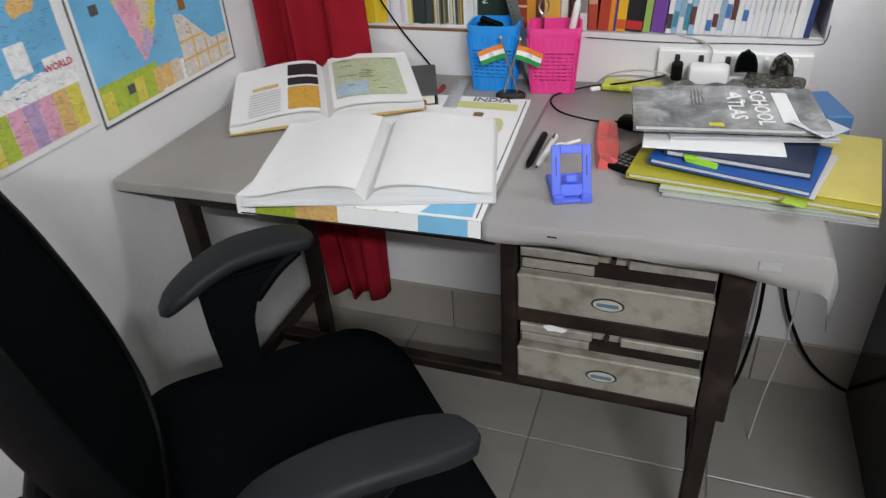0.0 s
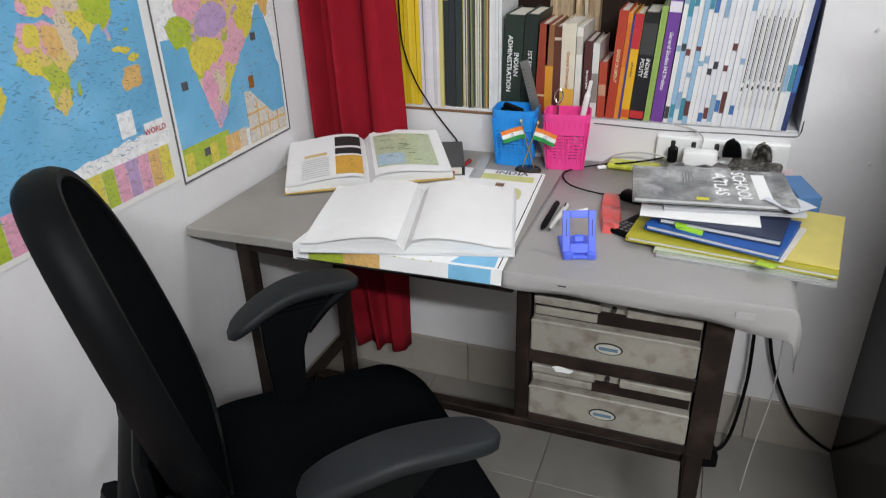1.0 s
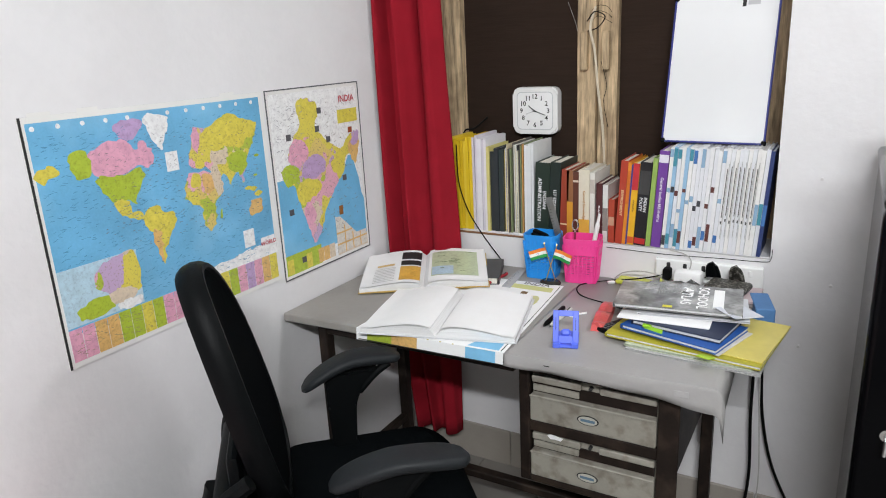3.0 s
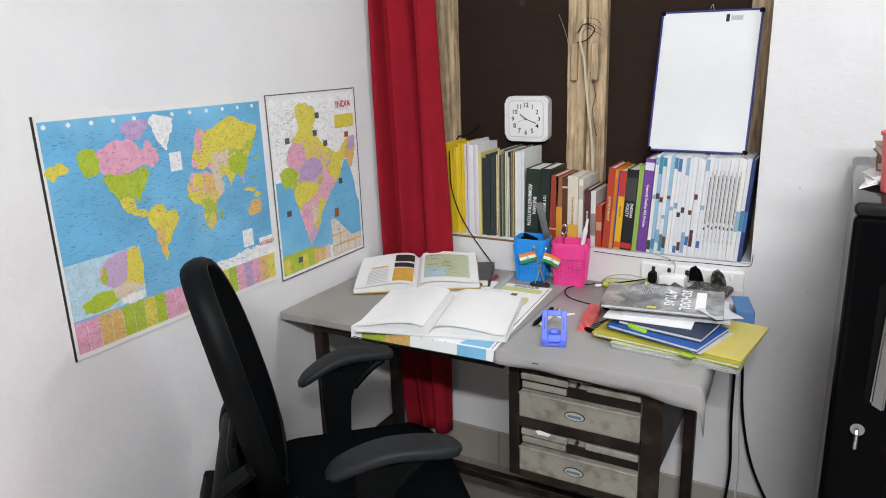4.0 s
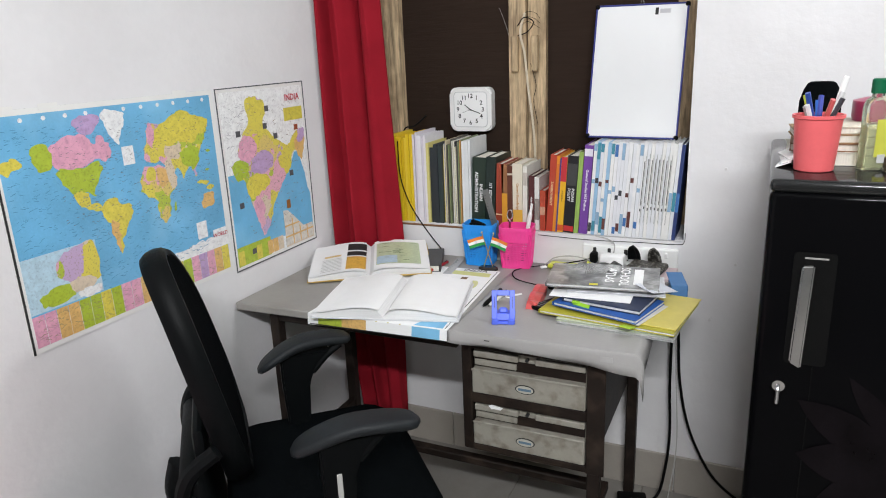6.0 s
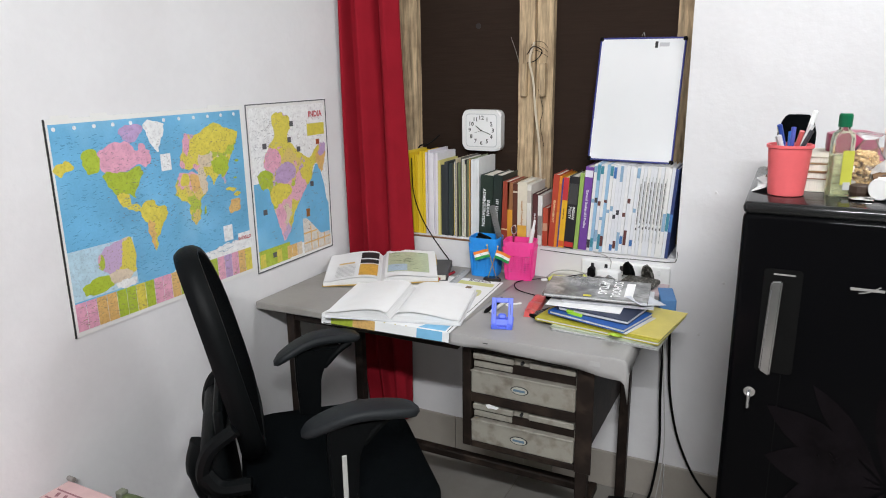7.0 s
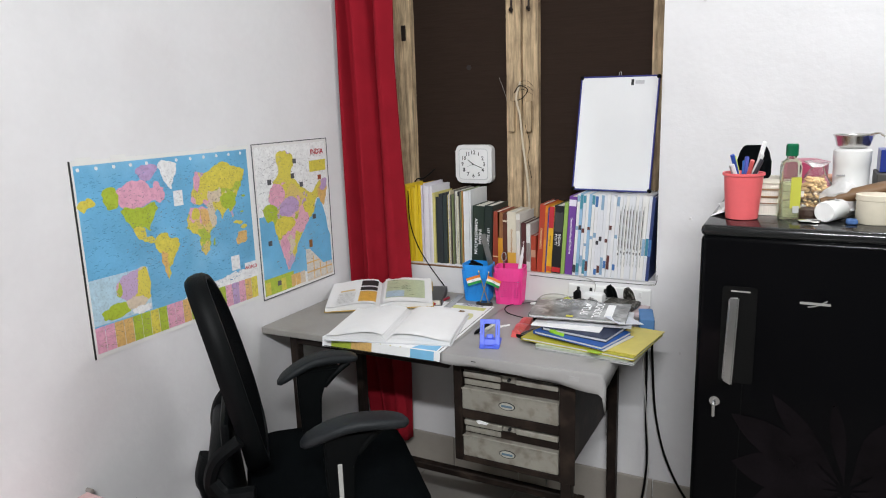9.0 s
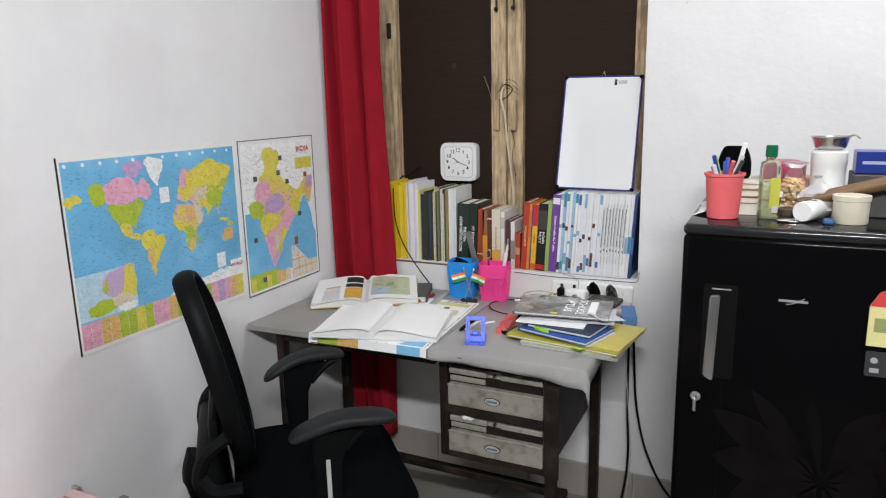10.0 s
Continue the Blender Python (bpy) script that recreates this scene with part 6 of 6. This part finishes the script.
pap = thing("loose_papers", "crumpled white papers at the refrigerator edge", "papers", "things on the refrigerator", at=(1.405, -0.50, FT))
for k in range(3):
    part("sheet", box((0.004 * k, 0.01 * k, 0.006 + 0.007 * k), (0.03, 0.09, 0.002), rz=10 * k - 8, ry=-22), WHITE, pap)
pu = thing("purse", "black fabric pouch standing on the books", "pouch", "things on the refrigerator", at=(1.462, -0.38, z))
bm = bmesh.new()
rr = [[bm.verts.new((w * math.cos(a), 0.026 * math.sin(a) * (1 - 0.5 * t), 0.085 * t)) for a in (2 * math.pi * k / 20 for k in range(20))] for t, w in ((0, 0.044), (0.1, 0.05), (0.5, 0.05), (0.8, 0.042), (0.95, 0.034), (1.0, 0.026))]
for a, b in zip(rr, rr[1:]):
    for k in range(20):
        bm.faces.new((a[k], a[(k + 1) % 20], b[(k + 1) % 20], b[k]))
bm.faces.new(rr[0]), bm.faces.new(rr[-1])
part("body", bm, MESHFAB, pu, "", True)
pu.matrix_world = pu.matrix_world @ Matrix.Diagonal((0.80, 0.9, 0.95, 1))
pot("bangle_box", "dark pink lidded box behind the bottle", "box", (1.575, -0.36, z), [(0.05, 0), (0.052, 0.01), (0.052, 0.04), (0.03, 0.046)], plain(0.28, 0.03, 0.08, rough=0.3))
# bag of nuts
nuts = thing("nut_bag", "clear plastic bag filled with tan groundnuts", "bag", "things on the refrigerator", at=(1.600, -0.46, FT))
bm = bmesh.new()
for k in range(240):
    a, rr_, zz = rng.uniform(0, 6.28), rng.uniform(0, 1) ** 0.5, rng.uniform(0, 1)
    R = 0.040 * (1 - 0.65 * zz)
    bmesh.ops.create_icosphere(bm, subdivisions=1, radius=0.0055, matrix=pose(R * rr_ * math.cos(a), R * rr_ * math.sin(a), 0.006 + 0.078 * zz, rng.uniform(0, 180), 0, rng.uniform(0, 180)) @ Matrix.Diagonal((1.5, 0.9, 0.9, 1)))
tagged(part("groundnuts", bm, plain(0.50, 0.33, 0.14), nuts, "tan shelled groundnuts", True), kind="stuff")
bm = lathe([(0.040, 0.001), (0.047, 0.02), (0.038, 0.06), (0.022, 0.095), (0.012, 0.11), (0.028, 0.125)], 18)
for v in bm.verts:
    v.co += noise.noise_vector(v.co * 45) * 0.005
fb = part("film", bm, CLEARBAG, nuts, "", True)
fb.visible_shadow = False
# white jar lying, tub, tall tub with bowl
jar = thing("white_jar", "white plastic jar lying on its side", "jar", "things on the refrigerator", at=(1.634, -0.548, FT + 0.0242), rz=-28)
bm = lathe([(0.024, -0.045), (0.028, -0.04), (0.028, 0.012), (0.0285, 0.014), (0.0285, 0.038), (0.026, 0.041)], 24)
bm.transform(Matrix.Rotation(radians(90), 4, "X"))
part("body", bm, WHITEPL, jar, "", True)
jar.matrix_world = jar.matrix_world @ Matrix.Scale(0.80, 4)
part("text_bar", box((-0.004, 0.012, 0.0282), (0.03, 0.008, 0.0006)), INK, jar)
tub = pot("cream_tub", "cream-coloured plastic tub with a wrinkled label", "tub", (1.715, -0.545, FT), [(0.034, 0), (0.036, 0.003), (0.036, 0.05), (0.038, 0.051), (0.038, 0.062), (0.033, 0.063), (0.03, 0.056)], plain(0.66, 0.60, 0.48))
part("contents", lathe([(0.031, 0.050), (0.028, 0.062), (0.012, 0.066)], 14), plain(0.55, 0.48, 0.38), tub)
tall = pot("white_container", "tall white ribbed plastic container", "container", (1.672, -0.40, FT), [(0.036, 0), (0.038, 0.003), (0.038, 0.050), (0.0395, 0.052), (0.0395, 0.058), (0.038, 0.060), (0.038, 0.115), (0.0395, 0.117), (0.0395, 0.145), (0.034, 0.150)], WHITEPL)
part("label_bar", box((-0.022, -0.0385, 0.09), (0.018, 0.001, 0.004)), plain(0.35, 0.35, 0.35), tall)
bowl = pot("steel_bowl", "small stainless steel bowl on the container", "bowl", (1.672, -0.40, FT + 0.1505), [(0.026, 0), (0.034, 0.006), (0.041, 0.028), (0.044, 0.030), (0.044, 0.032), (0.040, 0.030), (0.033, 0.009), (0.002, 0.004)], STEEL)
bm = tube(curve([(0.024, -0.03, 0.030), (0.045, -0.034, 0.036), (0.058, -0.036, 0.028)]), 0.0025, seg=6)
part("spoon", bm, STEEL, bowl)
bx = thing("phone_box", "deep blue cardboard phone box", "box", "things on the refrigerator", at=(1.775, -0.40, FT + 0.098))
part("carton", box((0, 0, 0.026), (0.10, 0.08, 0.05), 0.001), plain(0.012, 0.03, 0.22, rough=0.3), bx)
part("print_bar", box((-0.012, -0.0405, 0.026), (0.05, 0.0008, 0.007)), plain(0.35, 0.4, 0.6), bx)
bs = thing("storage_box", "dark box under the blue carton", "box", "things on the refrigerator", at=(1.775, -0.40, FT))
part("carton", box((0, 0, 0.049), (0.11, 0.12, 0.097), 0.002), plain(0.06, 0.055, 0.05), bs)
px = thing("pink_box", "pink plastic soap box", "box", "things on the refrigerator", at=(1.615, -0.34, FT))
part("body", box((0, 0, 0.03), (0.07, 0.06, 0.06), 0.006), plain(0.62, 0.16, 0.26), px)
part("lid", box((0, 0, 0.07), (0.10, 0.08, 0.02), 0.004), plain(0.50, 0.27, 0.17), px)
rp = thing("rolling_pin", "worn brown wooden rolling pin", "rolling pin", "things on the refrigerator", at=(1.612, -0.50, FT + 0.036), ry=-15, rz=6)
part("shaft", tube([(0, 0, 0), (0.02, 0, 0), (0.05, 0, 0), (0.20, 0, 0), (0.23, 0, 0)], [0.008, 0.011, 0.015, 0.017, 0.011], seg=16), mat("brown_wood", (0.15, 0.08, 0.035), 0.5, vary=0.4, scale=10, stretch=(1, 8, 8)), rp, "", True)
bag = thing("plastic_bag", "crumpled white translucent plastic bag", "bag", "things on the refrigerator", at=(1.648, -0.475, FT))
bm = bmesh.new()
bmesh.ops.create_icosphere(bm, subdivisions=3, radius=0.04)
for v in bm.verts:
    v.co += noise.noise_vector(v.co * 38) * 0.016
    v.co.z = max(0.0, v.co.z * 0.95 + 0.036)
part("film", bm, mat("frosted_bag", (0.85, 0.83, 0.82), 0.35, trans=0.45, bump=0.5), bag, "", True)
bw = thing("dark_bowl", "small dark brown wooden cup", "cup", "things on the refrigerator", at=(1.590, -0.535, FT))
part("body", lathe([(0.018, 0), (0.022, 0.012), (0.022, 0.024), (0.018, 0.026)], 16), plain(0.05, 0.03, 0.02), bw)
bl = thing("blue_lid", "small blue plastic lid", "lid", "things on the refrigerator", at=(1.672, -0.575, FT))
part("disc", box((0, 0, 0.006), (0.022, 0.02, 0.012), 0.003), plain(0.05, 0.12, 0.3), bl)
foil = thing("foil_scrap", "crumpled silver foil scrap", "foil", "things on the refrigerator", at=(1.59, -0.578, FT))
bm = bmesh.new()
bmesh.ops.create_icosphere(bm, subdivisions=2, radius=0.012)
for v in bm.verts:
    v.co += noise.noise_vector(v.co * 90) * 0.006
    v.co.x *= 2.0
    v.co.z = max(0.0, v.co.z * 0.4 + 0.004)
part("scrap", bm, STEEL, foil)

fridge_set += [ob for ob in bpy.data.objects if ob not in top_level and ob.parent is None]
# the refrigerator and its load were laid out at 1:1.045 round its upper edge
GROW = Matrix.Translation((1.395, -0.643, 1.175)) @ Matrix.Scale(1.045, 4) @ Matrix.Translation((-1.379, 0.628, -1.1928))
for ob in fridge_set:
    ob.matrix_world = Matrix.Translation((0, 0 if ob is fr else 0.042, 0)) @ GROW @ ob.matrix_world

# ---- bed corner ----
bed = thing("bed", "low bed with a pink patterned bedspread", "bed", at=(0, 0.014, 0.026))
SPREAD = mat("pink_bedspread", (0.62, 0.42, 0.42), 0.9, vary=0.08, scale=30, fine=900, bump=0.4)
PRINT = plain(0.30, 0.14, 0.16, rough=0.9)
part("bedspread", span(0.012, 0.86, RY + 0.3, -1.325, 0.30, 0.502, 0.02), SPREAD, bed, "pink woven bedspread")
part("bed_frame", span(0.02, 0.85, RY + 0.3, -1.335, 0.18, 0.298, 0.005), RAWWOOD, bed)
for xx, yy in ((0.06, -1.38), (0.81, -1.38), (0.06, RY + 0.36), (0.81, RY + 0.36)):
    part("leg", span(xx - 0.03, xx + 0.03, yy - 0.03, yy + 0.03, -0.026, 0.18, 0.003), RAWWOOD, bed)
for k in range(31):
    part("border_print", box((0.06 + 0.025 * k, -1.392, 0.5025), (0.008, 0.014, 0.0008), rz=25), PRINT, bed)
for y0 in (-1.378, -1.408):
    part("border_line", span(0.04, 0.84, y0 - 0.002, y0 + 0.002, 0.5022, 0.5030), PRINT, bed)
for k in range(7):
    cx = 0.10 + 0.11 * k
    part("flower_print", slab([(cx + (0.02 + 0.012 * math.cos(5 * a)) * math.cos(a), -1.455 + (0.02 + 0.012 * math.cos(5 * a)) * math.sin(a)) for a in (2 * math.pi * j / 30 for j in range(30))], 0.5022, 0.5029), plain(0.42, 0.22, 0.24, rough=0.9), bed)
    part("scroll_print", tube(curve([(cx + 0.03, -1.43, 0.5022), (cx + 0.05, -1.45, 0.5022), (cx + 0.06, -1.48, 0.5022), (cx + 0.04, -1.49, 0.5022)], 5), 0.0022, seg=4, flat=0.4), PRINT, bed)
gr = thing("bed_rail", "dull green painted bent steel bed rail", "rail")
part("tube", tube(curve([(0.13, -1.287, 0.0), (0.13, -1.287, 0.40), (0.15, -1.287, 0.478), (0.21, -1.287, 0.492), (0.28, -1.287, 0.48), (0.33, -1.287, 0.44), (0.345, -1.287, 0.36), (0.345, -1.287, 0.0)], 8), 0.016, seg=10), plain(0.10, 0.13, 0.055), gr, "", True)
part("bracket", box((0.155, -1.287, 0.497), (0.022, 0.022, 0.03), 0.003), plain(0.16, 0.17, 0.13), gr)
nl = thing("wall_stub", "small grey nail in the wall above the bed", "nail", at=(0.0, -1.31, 0.515))
part("shank", tube([(0, 0, 0), (0.02, 0, 0)], 0.006, seg=8), plain(0.3, 0.27, 0.25), nl)

# ---- wall fittings ----
for x, z in ((1.285, 1.08), (1.27, 0.62), (1.30, 1.75), (1.33, 0.80)):
    n_ = thing("wall_nail", "small nail stub in the white wall", "nail", "nails in the wall", at=(x, 0, z))
    part("head", tube([(0, 0, 0), (0, -0.006, 0)], 0.004, seg=8), plain(0.6, 0.58, 0.58), n_)
rc = thing("round_clock", "round white wall clock on the rear wall", "clock", at=(0.58, RY + 0.001, 2.40))
part("case", tube([(0, 0, 0), (0, 0.035, 0)], 0.165, seg=40), plain(0.12, 0.13, 0.15), rc)
part("dial", tube([(0, 0.035, 0), (0, 0.037, 0)], 0.148, seg=40), WHITEPL, rc)
for hh in range(1, 13):
    a = radians(90 - 30 * hh)
    lettering(str(hh), 0.06, INK, rc, Matrix(((-1, 0, 0, -0.115 * math.cos(a)), (0, 0, 1, 0.0375), (0, 1, 0, 0.115 * math.sin(a)), (0, 0, 0, 1))), "numeral")
for ang, ln in ((60, 0.09), (170, 0.07)):
    a = radians(ang)
    part("clock_hand", box((-0.5 * ln * math.cos(a), 0.039, 0.5 * ln * math.sin(a)), (ln, 0.001, 0.008), ry=ang), INK, rc)
for nm, x, y, z, s in (("tube_fixture", 2.0, RY, 2.68, 1), ("tube_fixture", TUBE_X, 0.0, TUBE_Z, -1)):
    tf = thing(nm, "white tube light batten on the wall", "tube light", "tube lights", at=(x, y, z))
    part("batten", box((0, s * 0.02, 0.045), (1.25, 0.04, 0.035), 0.004), WHITEPL, tf)
    for e in (-0.62, 0.62):
        part("holder", box((e, s * 0.045, 0.02), (0.02, 0.05, 0.06), 0.004), WHITEPL, tf)

# ---- floor tiles ----
ts = 0.40
tile_me = box((0, 0, -0.006), (ts - 0.004, ts - 0.004, 0.012), 0.0015)
tm = bpy.data.meshes.new("floor_tile")
tile_me.to_mesh(tm)
tile_me.free()
tm.materials.append(TILE)
for i in range(8):
    for j in range(9):
        cx, cy = 0.30 + ts * (i - 0.5), -0.353 - ts * (j - 0.5)
        if cx - ts / 2 < RX and cy + ts / 2 > RY:
            ob = new("floor_tile", tm)
            ob.parent = floor
            ob.location = (cx, cy, 0)
